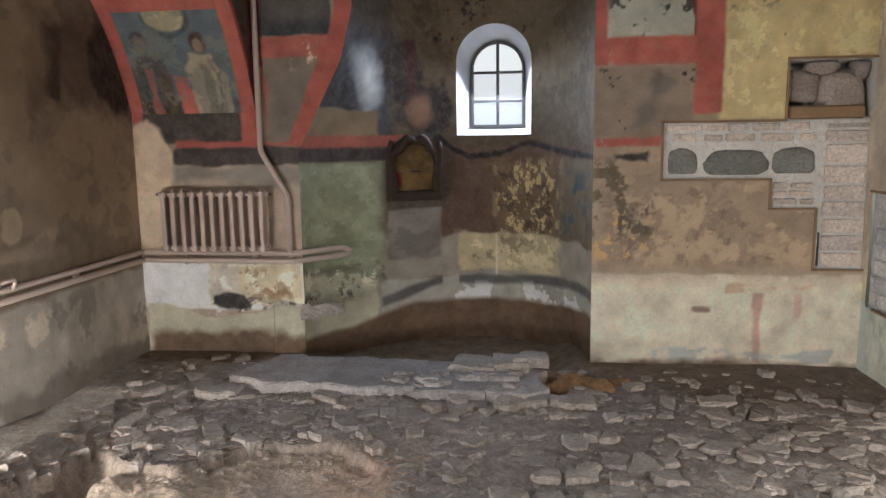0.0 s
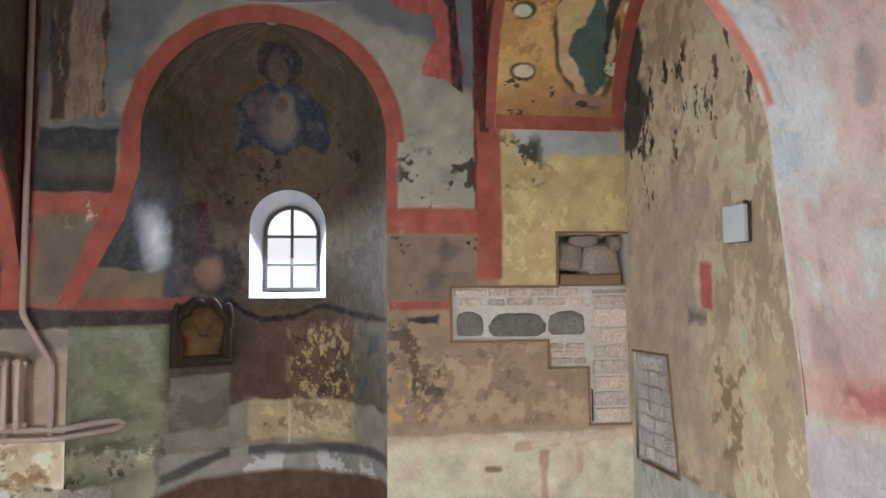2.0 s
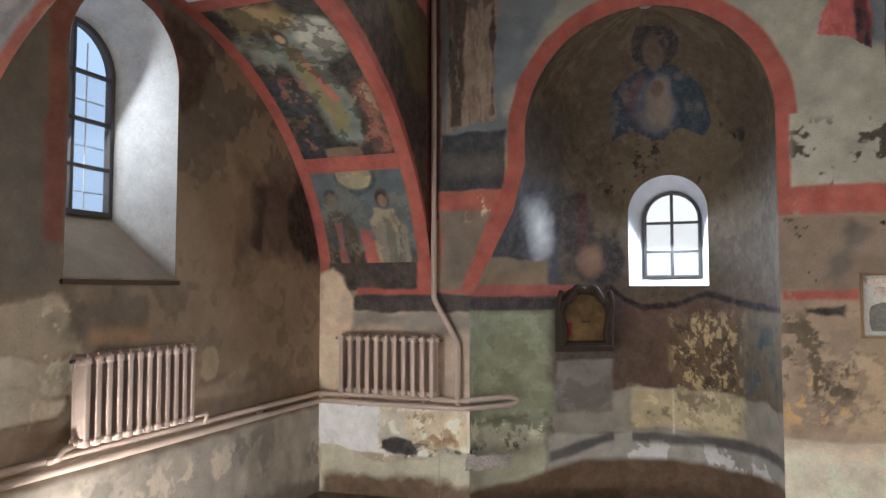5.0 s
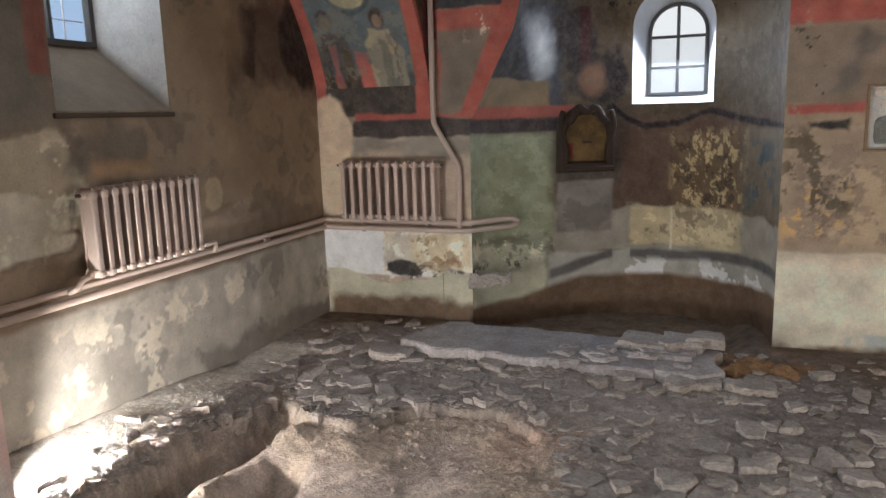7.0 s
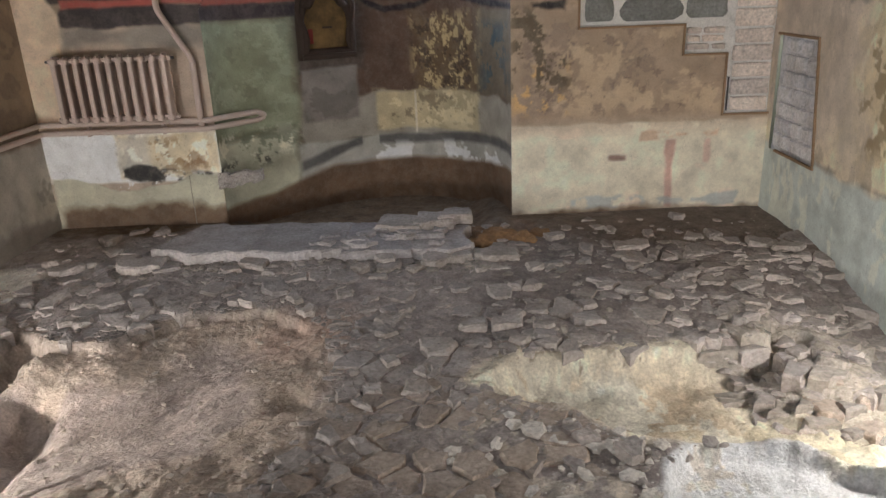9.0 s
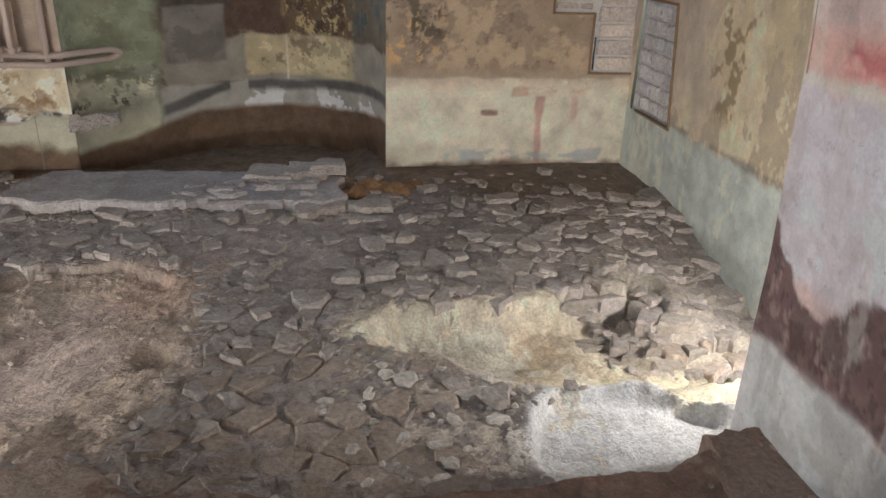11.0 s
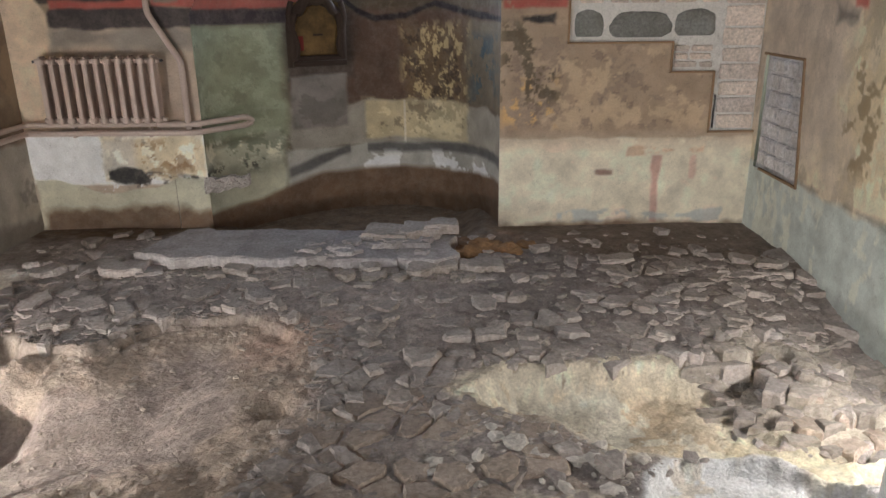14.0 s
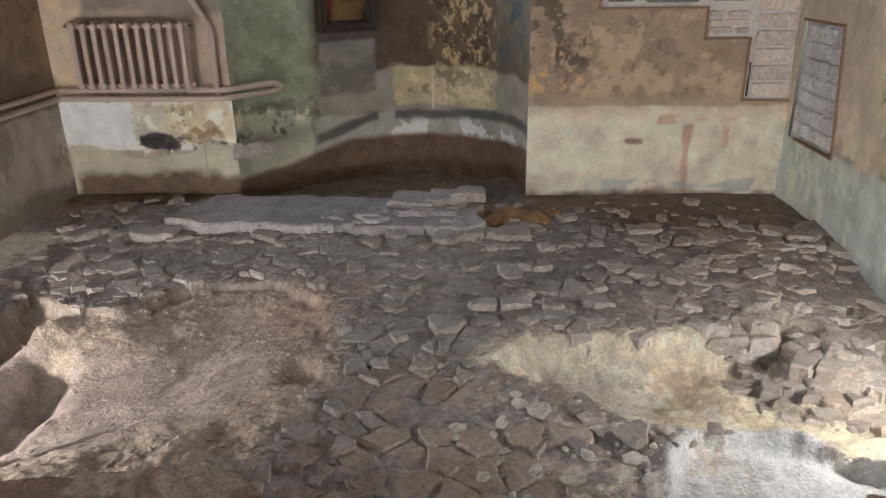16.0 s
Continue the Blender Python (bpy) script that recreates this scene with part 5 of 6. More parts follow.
def flag_into(bm, poly, top, thick, tilt, gap=0.012, rough=0.012):
    """One broken slab: uneven outline, worn rounded top edge, sides."""
    cx, cy = sum(p[0] for p in poly) / len(poly), sum(p[1] for p in poly) / len(poly)
    ring = []
    n = len(poly)
    for i in range(n):
        p, q = poly[i], poly[(i + 1) % n]
        steps = 2 if math.dist(p, q) > 0.07 else 1
        for k in range(steps):
            t = k / steps
            x, y = p[0] + (q[0] - p[0]) * t, p[1] + (q[1] - p[1]) * t
            d = max(math.hypot(x - cx, y - cy), 1e-4)
            s = max(0.3, (d - gap - rnd.uniform(0, rough)) / d)
            ring.append((cx + (x - cx) * s, cy + (y - cy) * s))
    tx, ty = rnd.uniform(-tilt, tilt), rnd.uniform(-tilt, tilt)

    def at(x, y, z):
        return bm.verts.new((x, y, z + tx * (x - cx) + ty * (y - cy)))
    low = [at(x + rnd.uniform(-0.01, 0.01), y + rnd.uniform(-0.01, 0.01), top - thick) for x, y in ring]
    mid = [at(x, y, top - 0.012 - rnd.uniform(0, 0.01)) for x, y in ring]
    worn = [max(0.5, 1 - rnd.uniform(0.006, 0.022) / max(math.hypot(x - cx, y - cy), 0.01)) for x, y in ring]
    up = [at(cx + (x - cx) * s, cy + (y - cy) * s, top + rnd.uniform(-0.005, 0.004)) for (x, y), s in zip(ring, worn)]
    m = len(ring)
    for a, b in ((low, mid), (mid, up)):
        for i in range(m):
            bm.faces.new((a[i], a[(i + 1) % m], b[(i + 1) % m], b[i]))
    c = at(cx, cy, top + rnd.uniform(-0.003, 0.006))
    for i in range(m):
        bm.faces.new((up[i], up[(i + 1) % m], c))


def gz(x, y):
    return float(ground_z(np.array([x]), np.array([y]), False)[0])


def sd1(x, y, poly):
    return float(sd_poly(np.array([x]), np.array([y]), poly)[0])


singles = 0
rest = bmesh.new()
for (x, y), poly in cells(-3.75, 2.75, 1.9, 6.35, 0.215, 0.40):
    if len(poly) < 3:
        continue
    d_n, d_s, d_l = sd1(x, y, PIT_N), sd1(x, y, PIT_S), sd1(x, y, LEDGE)
    if d_n < 0.07 or d_s < 0.04 or d_l < 0.05 or x < -3.5 + 0.25 * rnd.random():
        continue
    if (-2.75 < x < 0.25 and y > 5.42) or math.hypot(x - 2.03, y - 4.1) < 0.22:
        continue
    chance = 0.92 if (-0.8 < x < 1.1 and y < 3.9) else 0.85 if y < 4.7 else 0.74
    if 0.7 < x < 2.2 and y < 2.95:
        chance = 0.0 if sd1(x, y, MORTAR) < 0.14 else 0.4
    if -0.3 < x < 1.0 and 4.6 < y < 5.6:
        chance = 0.12
    if y > 5.75 and x > 0.9:
        chance = 0.15
    if rnd.random() > chance:
        continue
    centre = -0.8 < x < 1.1 and y < 3.9
    top = gz(x, y) + (rnd.uniform(0.008, 0.026) if centre else rnd.uniform(0.0, 0.045))
    tilt = 0.035 if centre else 0.10
    size = rnd.uniform(0.92, 1.06) if centre else rnd.uniform(0.7, 1.1)
    poly = [(x + (px - x) * size, y + (py - y) * size) for px, py in poly]
    if singles < 298 and (y < 5.1 or d_s < 1.2):
        bm = bmesh.new()
        flag_into(bm, poly, top, 0.12, tilt, 0.001, 0.014)
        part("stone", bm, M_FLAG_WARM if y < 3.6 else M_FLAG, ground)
        singles += 1
    else:
        flag_into(rest, poly, top, 0.12, tilt, 0.004, 0.012)

# smaller flat pieces packed along the pits' edges and the south side
for (x, y), poly in cells(-3.6, 2.8, 2.1, 6.5, 0.14, 0.45):
    if len(poly) < 3:
        continue
    d_n, d_s, d_l = sd1(x, y, PIT_N), sd1(x, y, PIT_S), sd1(x, y, LEDGE)
    edge = (0.02 < d_n < 0.35 and x < 0) or (0.0 < d_s < 0.22) or (x > 1.5 and 3.2 < y < 5.6 and d_s > 0)
    if d_l < 0.03 or d_n < 0.02 or d_s < 0 or sd1(x, y, MORTAR) < 0.06 or (-2.75 < x < 0.3 and y > 5.42):
        continue
    if rnd.random() < (0.42 if edge else 0.06):
        lip = 0.02 < d_n < 0.22
        flag_into(rest, poly, gz(x, y) + (rnd.uniform(0.01, 0.055) if lip else rnd.uniform(0.005, 0.05)), 0.12, 0.16, 0.002, 0.012)
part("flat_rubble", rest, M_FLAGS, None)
bpy.data.objects["flat_rubble"]["label"] = "packed flat broken stones round the pits"
bpy.data.objects["flat_rubble"]["kind"] = "stuff"

# thin broken courses in the bank above the pit
rest = bmesh.new()
for (x, y), poly in cells(1.5, 2.8, 3.1, 4.5, 0.17, 0.48):
    if len(poly) < 3 or sd1(x, y, BANK) > 0.12 or sd1(x, y, PIT_S) < -0.02 or rnd.random() > 0.62 or math.hypot(x - 2.03, y - 4.1) < 0.2:
        continue
    stretch = rnd.uniform(0.8, 1.5)
    poly = [(x + (px - x) * stretch, y + (py - y) * 0.75) for px, py in poly]
    flag_into(rest, poly, gz(x, y) + rnd.uniform(0.0, 0.05), 0.16, 0.12, 0.004, 0.02)
part("stone_courses", rest, M_PALE, None)
tagged(bpy.data.objects["stone_courses"], "pale broken stone courses in the bank beside the pit", kind="stuff")

# platform of large slabs before the apse
def slab(pts, top, thick, mat=None, label="", name="stone_slab", sub=3):
    bm = bmesh.new()
    fine = []
    for i in range(len(pts)):
        p, q = pts[i], pts[(i + 1) % len(pts)]
        n = max(1, int(math.dist(p, q) / 0.09))
        fine += [(p[0] + (q[0] - p[0]) * k / n + rnd.uniform(-0.006, 0.006), p[1] + (q[1] - p[1]) * k / n + rnd.uniform(-0.034, 0.030)) for k in range(n)]
    flag_into(bm, fine, top, thick, 0.02, 0.0, 0.014)
    return tagged(part(name, bm, mat or M_FLAG), label or "large flat grey stone slab before the apse", "stone slab", "slabs of the platform")


for pts, top in (([(-2.60, 5.66), (-2.2, 5.55), (-1.735, 5.58), (-1.715, 6.32), (-2.35, 6.36)], -0.355),
                 ([(-1.755, 5.52), (-1.4, 5.47), (-0.955, 5.56), (-0.955, 6.26), (-1.735, 6.32)], -0.350),
                 ([(-0.985, 5.47), (-0.6, 5.54), (-0.395, 5.48), (-0.375, 6.22), (-0.985, 6.26)], -0.365),
                 ([(-0.425, 5.56), (-0.1, 5.5), (0.12, 5.64), (0.03, 5.9), (0.1, 6.12), (-0.405, 6.22)], -0.375)):
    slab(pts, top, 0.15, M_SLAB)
x = -2.85
while x < 0.35:
    w = rnd.uniform(0.14, 0.42)
    for y, drop in ((5.40, 0.0), (5.27, 0.035)):
        if rnd.random() < 0.82:
            dx, dy = rnd.uniform(-0.05, 0.05), rnd.uniform(-0.05, 0.05)
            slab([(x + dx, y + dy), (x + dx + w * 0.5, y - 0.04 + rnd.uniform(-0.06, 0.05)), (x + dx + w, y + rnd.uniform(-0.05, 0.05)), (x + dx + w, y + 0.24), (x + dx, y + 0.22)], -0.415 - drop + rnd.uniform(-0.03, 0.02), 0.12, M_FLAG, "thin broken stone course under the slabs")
    x += w * 0.95
for k in range(20):
    x, y, w = rnd.uniform(-1.2, 0.1), rnd.uniform(5.6, 6.1), rnd.uniform(0.08, 0.17)
    ring = [(x + w * rnd.uniform(0.6, 1.1) * math.cos(i * 1.05), y + 0.7 * w * rnd.uniform(0.6, 1.1) * math.sin(i * 1.05)) for i in range(6)]
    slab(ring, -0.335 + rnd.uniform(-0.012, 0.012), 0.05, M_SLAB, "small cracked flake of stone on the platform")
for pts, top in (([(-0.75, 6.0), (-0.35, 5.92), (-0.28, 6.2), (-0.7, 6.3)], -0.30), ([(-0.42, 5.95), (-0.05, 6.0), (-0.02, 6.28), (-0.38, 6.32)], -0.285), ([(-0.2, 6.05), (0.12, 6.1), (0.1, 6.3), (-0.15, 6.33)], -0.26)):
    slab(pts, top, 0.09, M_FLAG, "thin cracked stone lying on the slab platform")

for pts, top in (([(-1.38, 2.72), (-0.88, 2.86), (-0.80, 3.04), (-1.28, 2.96)], -0.62), ([(-1.75, 2.28), (-1.3, 2.36), (-1.32, 2.56), (-1.7, 2.5)], -0.52)):
    slab(pts, top, 0.12, M_FLAG, "flat loose stone lying in the sandy pit")
bm = bmesh.new()
bmesh.ops.create_icosphere(bm, subdivisions=3, radius=1.0)
for v in bm.verts:
    n = noise.noise(v.co * 1.4 + Vector((7, 1, 2)))
    v.co = (-0.98 + v.co.x * 0.14 * (1 + 0.5 * n), 3.52 + v.co.y * 0.10 * (1 + 0.5 * n), -0.64 + v.co.z * 0.10 * (1 + 0.4 * n))
tagged(part("rock", bm, M_FLAG), "grey-blue lump of rock at the pit's edge", "rock")

for x, y, rx, rz, seed in ((0.33, 6.02, 0.16, 0.09, 3), (0.52, 5.92, 0.13, 0.07, 8), (0.70, 6.05, 0.10, 0.05, 5), (0.20, 5.86, 0.11, 0.07, 6)):
    bm = bmesh.new()
    bmesh.ops.create_icosphere(bm, subdivisions=4, radius=1.0)
    for v in bm.verts:
        n = noise.fractal(v.co * 1.6 + Vector((seed, 4, 2)), 1.0, 2.0, 5)
        v.co = (x + v.co.x * rx * (1 + 0.45 * n), y + v.co.y * rx * 0.7 * (1 + 0.45 * n), gz(x, y) + 0.01 + v.co.z * rz * (1 + 0.5 * n))
    tagged(part("rock", bm, M_RUST, smooth=True), "rust-brown crumbling earthy rock beside the slab platform", "rock", "rocks by the platform")

# boulders of the ledge at the arch
for (x, y), poly in cells(-2.6, 1.75, 1.15, 2.1, 0.42, 0.42):
    if len(poly) < 3 or min(py for px, py in poly) < 0.97 or max(sd1(px, py, LEDGE) for px, py in poly) > 0.04:
        continue
    fine = []
    for i in range(len(poly)):
        p, q = poly[i], poly[(i + 1) % len(poly)]
        n = max(1, int(math.dist(p, q) / 0.1))
        fine += [(p[0] + (q[0] - p[0]) * k / n + rnd.uniform(-0.015, 0.015), p[1] + (q[1] - p[1]) * k / n + rnd.uniform(-0.015, 0.015)) for k in range(n)]
    bm = bmesh.new()
    flag_into(bm, fine, gz(x, y) + rnd.uniform(0.01, 0.045), 0.18, 0.05, 0.004, 0.04)
    part("boulder", bm, M_BROWN, ground)

# crumbled bits, joined
def crumbs(name, spots, material, label):
    bm = bmesh.new()
    bmesh.ops.create_icosphere(bm, subdivisions=1, radius=1.0)
    base = np.array([v.co[:] for v in bm.verts])
    faces = np.array([[v.index for v in f.verts] for f in bm.faces])
    bm.free()
    rs = np.random.RandomState(5)
    n = len(spots)
    shape = base[None] * (1 + rs.uniform(-0.35, 0.35, (n, len(base), 1)))
    scale = spots[:, 3, None, None] * rs.uniform(0.5, 1.2, (n, 1, 3)) * np.array([1.2, 1.2, 0.45])
    ang = rs.uniform(0, 6.28, n)
    shape = shape * scale
    c, s = np.cos(ang)[:, None], np.sin(ang)[:, None]
    xyz = np.stack([shape[..., 0] * c - shape[..., 1] * s, shape[..., 0] * s + shape[..., 1] * c, shape[..., 2]], -1) + spots[:, None, :3]
    me = bpy.data.meshes.new(name)
    me.from_pydata(xyz.reshape(-1, 3).tolist(), [], (faces[None] + (np.arange(n) * len(base))[:, None, None]).reshape(-1, 3).tolist())
    me.materials.append(material)
    return tagged(new(name, me), label, kind="stuff")


rs = np.random.RandomState(3)


def scatter(n, x0, x1, y0, y1, weight, smin, smax):
    x, y = rs.uniform(x0, x1, n), rs.uniform(y0, y1, n)
    w = weight(x, y)
    ok = rs.uniform(0, 1, n) < w
    x, y = x[ok], y[ok]
    s = smin + (smax - smin) * rs.uniform(0, 1, len(x)) ** 3
    return np.stack([x, y, ground_z(x, y) + s * 0.15, s], -1)


def near_edges(x, y):
    a, b, l = sd_poly(x, y, PIT_N), sd_poly(x, y, PIT_S), sd_poly(x, y, LEDGE)
    w = np.exp(-((a - 0.08) / 0.10) ** 2) * (a > -0.02) + 0.8 * np.exp(-((b - 0.10) / 0.10) ** 2) * (b > 0) + 0.5 * np.exp(-(l / 0.14) ** 2) * (x < 1) + 0.09
    return w * (sd_poly(x, y, MORTAR) > -0.02) * (a > -0.03) * (b > -0.02) * np.where(l < -0.1, 0.15, 1) * np.where(x < -3.55, 0.15, 1)


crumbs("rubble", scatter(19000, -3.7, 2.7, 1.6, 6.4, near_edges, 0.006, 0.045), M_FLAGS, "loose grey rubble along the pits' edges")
crumbs("stone_chips", np.concatenate([scatter(500, -2.8, 0.25, 5.25, 5.62, lambda x, y: np.full(len(x), 0.8), 0.01, 0.05), scatter(500, 0.3, 2.7, 3.9, 5.8, lambda x, y: 0.5 * (sd_poly(x, y, PIT_S) > 0.02), 0.008, 0.045)]), M_PALE, "pale stone chips under the slabs and about the floor")
crumbs("sand_clods", scatter(5000, -3.4, -0.7, 2.1, 4.9, lambda x, y: np.where(sd_poly(x, y, PIT_N) < -0.05, 0.12 + 0.6 * np.exp(np.minimum(0, sd_poly(x, y, PIT_N) + 0.05) / 0.2), 0), 0.004, 0.024), M_EARTH_CLOD, "small clods of dry sandy earth in the pit")
crumbs("white_rubble", scatter(900, -0.1, 1.35, 2.15, 3.35, lambda x, y: np.where((sd_poly(x, y, PIT_S) > 0.0) & (sd_poly(x, y, LEDGE) > 0) & (sd_poly(x, y, MORTAR) > 0), np.clip(0.25 + 0.7 * (x - 0.2), 0.1, 0.9), 0), 0.006, 0.05), M_CHALK, "pale crumbled mortar rubble")
# ---- building blocks of things ----
def box(bm, cx, cy, cz, sx, sy, sz, bevel=0.0, segments=2):
    made = bmesh.ops.create_cube(bm, size=1.0, matrix=Matrix.Translation((cx, cy, cz)) @ Matrix.Diagonal((sx, sy, sz, 1)))["verts"]
    if bevel:
        edges = {e for v in made for e in v.link_edges}
        bmesh.ops.bevel(bm, geom=list(edges), offset=bevel, segments=segments, affect="EDGES", profile=0.5)
    return bm


def boxed(*a, **k):
    return box(bmesh.new(), *a, **k)


def tube(pts, radius, sides=12, caps=True):
    """A bent round pipe through the points."""
    bm = bmesh.new()
    pts = [Vector(p) for p in pts]
    smooth = [pts[0]]
    for i in range(1, len(pts) - 1):
        a, b, c = pts[i - 1], pts[i], pts[i + 1]
        r = min(0.05, (b - a).length * 0.45, (c - b).length * 0.45)
        p, q = b + (a - b).normalized() * r, b + (c - b).normalized() * r
        smooth += [(p * (1 - t) ** 2 + b * 2 * t * (1 - t) + q * t * t) for t in (0, 0.25, 0.5, 0.75, 1)]
    smooth.append(pts[-1])
    rings, up = [], Vector((0.13, 0.31, 0.94))
    for i, p in enumerate(smooth):
        d = (smooth[min(i + 1, len(smooth) - 1)] - smooth[max(i - 1, 0)]).normalized()
        if abs(d.dot(up)) > 0.95:
            up = Vector((0.9, 0.3, 0.1))
        u = (up - d * up.dot(d)).normalized()
        w = d.cross(u)
        rings.append([bm.verts.new(p + radius * (math.cos(6.2832 * k / sides) * u + math.sin(6.2832 * k / sides) * w)) for k in range(sides)])
    for a, b in zip(rings, rings[1:]):
        for k in range(sides):
            bm.faces.new((a[k], a[(k + 1) % sides], b[(k + 1) % sides], b[k]))
    if caps:
        bm.faces.new(rings[0][::-1])
        bm.faces.new(rings[-1])
    return bm


def empty(name, m, label, category, group=""):
    ob = new(name)
    ob.matrix_world = m
    return tagged(ob, label, category, group)


# ---- windows ----
M_GLASS, nt, b = nodes_of("window_glass")
b.inputs["Base Color"].default_value, b.inputs["Roughness"].default_value, b.inputs["Alpha"].default_value = (0.6, 0.68, 0.76, 1), 0.15, 0.12


def glow(name, colour, strength):
    m, nt, b = nodes_of(name)
    b.inputs["Base Color"].default_value = (0, 0, 0, 1)
    b.inputs["Emission Color"].default_value, b.inputs["Emission Strength"].default_value = (*colour, 1), strength
    return m


def contour(half, sill, spring, n=28):
    """Arched outline, from the lower left corner round to the lower right."""
    pts = [(-half, sill + (spring - sill) * k / 12) for k in range(12)]
    pts += [(-half * math.cos(math.pi * k / n), spring + half * math.sin(math.pi * k / n)) for k in range(n + 1)]
    pts += [(half, spring - (spring - sill) * (k + 1) / 12) for k in range(12)]
    pts += [(half - 2 * half * (k + 1) / 12, sill) for k in range(11)]
    return np.array(pts)


def reveal(name, outer, inner, parent_label, material, tint=None):
    """A splayed reveal between two closed outlines in space."""
    f = np.linspace(0, 1, 10)[:, None, None]
    co = outer[None] * (1 - f) + inner[None] * f
    co = np.concatenate([co, co[:, :1]], 1)
    if tint is not None:
        tint = np.concatenate([tint, tint[:1]])[None] * (1 + 0.18 * fnoise(co[..., 0] * 3 + co[..., 1] * 3, co[..., 2] * 3, 2.0, 71))[..., None]
    return sheet(name, co, None, tint, material, label=parent_label)


def frame_ring(half, sill, spring, width, depth):
    """An arched frame in the local x, z plane, with depth along y."""
    o, i = contour(half, sill, spring), contour(half - width, sill + width, spring)
    bm = bmesh.new()
    v = [[bm.verts.new((x, y, z)) for x, z in c] for c, y in ((o, 0), (i, 0), (i, depth), (o, depth))]
    n = len(o)
    for a in range(4):
        for k in range(n):
            bm.faces.new((v[a][k], v[a][(k + 1) % n], v[(a + 1) % 4][(k + 1) % n], v[(a + 1) % 4][k]))
    bmesh.ops.recalc_face_normals(bm, faces=bm.faces)
    return bm


def arched_window(name, m, half, sill, spring, bars, posts, label, frame_w=0.045, depth=0.06):
    w = new(name)
    w.matrix_world = m
    tagged(w, label, "window", kind="structure")
    part("window_frame", frame_ring(half, sill, spring, frame_w, depth), M_FRAME, w)
    top = spring + half
    for x in posts:
        h = spring + math.sqrt(max(half ** 2 - x ** 2, 0)) - 0.01
        part("mullion", boxed(x, depth / 2, (sill + h) / 2, 0.032, depth * 0.8, h - sill, bevel=0.004), M_FRAME, w)
    for z in bars:
        part("glazing_bar", boxed(0, depth / 2, z, 2 * half - 0.02, depth * 0.7, 0.028, bevel=0.004), M_FRAME, w)
    zs_ = [sill + frame_w] + list(bars) + [spring]
    xs_ = [-half + frame_w] + list(posts) + [half - frame_w]
    for z_a, z_b in zip(zs_, zs_[1:]):
        for x_a, x_b in zip(xs_, xs_[1:]):
            if z_b - z_a > 0.05:
                pane = part("pane", boxed((x_a + x_b) / 2, depth * 0.6, (z_a + z_b) / 2, x_b - x_a, 0.004, z_b - z_a), M_GLASS, w)
                pane.visible_shadow = False
    return w


# apse window: white splayed reveal, dark frame of six lights
oc_ = contour(AW[1], AW[2], AW[3])
ic_ = contour(0.30, 1.73, 2.37)
outer = np.stack([oc_[:, 0] + AW[0], apse_back(oc_[:, 0] + AW[0], oc_[:, 1]), oc_[:, 1]], -1)
inner = np.stack([ic_[:, 0] - 0.435, np.full(len(ic_), 8.24), ic_[:, 1]], -1)
reveal("window_reveal_1", outer, inner, "white plaster reveal of the apse window", M_WHITE)
arched_window("window_1", Matrix.Translation((-0.435, 8.19, 0)), 0.30, 1.73, 2.37, (2.02, 2.33), (0.0,), "small arched window with dark frame and six panes", 0.034)
# north window: tall, splayed, sloping sill
oc_ = contour(NW[1], NW[2], NW[3])
ic_ = contour(0.385, 2.16, 3.24)
outer = np.stack([np.full(len(oc_), XN), oc_[:, 0] + NW[0], oc_[:, 1]], -1)
inner = np.stack([np.full(len(ic_), XN - 0.52), ic_[:, 0] + 3.98, ic_[:, 1]], -1)
# sill painted darker, jambs bluish: shade and daylight put into the tint
reveal("window_reveal_2", outer, inner, "pale splayed window reveal, shade of the sloping sill put into its colour", M_PLASTER, np.where((oc_[:, 1] < NW[2] + 0.02)[:, None], pig(120, 108, 94), pig(222, 230, 244)))
sill_edge = boxed(XN + 0.012, NW[0], NW[2] - 0.03, 0.03, 2 * NW[1] + 0.06, 0.035, bevel=0.008)
tagged(part("window_sill", sill_edge, M_STRIPWOOD), "thin dark wooden edge under the window sill", kind="structure")
north_window = arched_window("window_2", Matrix.Translation((XN - 0.49, 3.98, 0)) @ pose(0, 0, 0, 0, 0, 90), 0.385, 2.16, 3.24, (2.53, 2.88, 3.24), (0.0,), "tall arched window with dark frame and eight panes", 0.04)
# round window
ang = np.linspace(0, 2 * math.pi, 72, endpoint=False)
outer = np.stack([OC[0] + OC[2] * np.cos(ang), np.full(72, YE), OC[1] + OC[2] * np.sin(ang)], -1)
inner = np.stack([OC[0] + 0.02 + 0.47 * np.cos(ang), np.full(72, YE + 0.45), OC[1] + 0.02 + 0.47 * np.sin(ang)], -1)
reveal("window_reveal_3", outer, inner, "pale splayed reveal of the round window", M_WHITE)
w = tagged(new("window_3"), "round window with one upright bar", "window", kind="structure")
w.matrix_world = Matrix.Translation((OC[0] + 0.02, YE + 0.42, OC[1] + 0.02))
part("window_frame", tube([(0.455 * math.cos(t), 0, 0.455 * math.sin(t)) for t in np.linspace(0, 2 * math.pi, 40)], 0.02, 8, False), M_FRAME, w)
part("mullion", boxed(0, 0, 0, 0.018, 0.03, 0.92, bevel=0.004), M_FRAME, w)
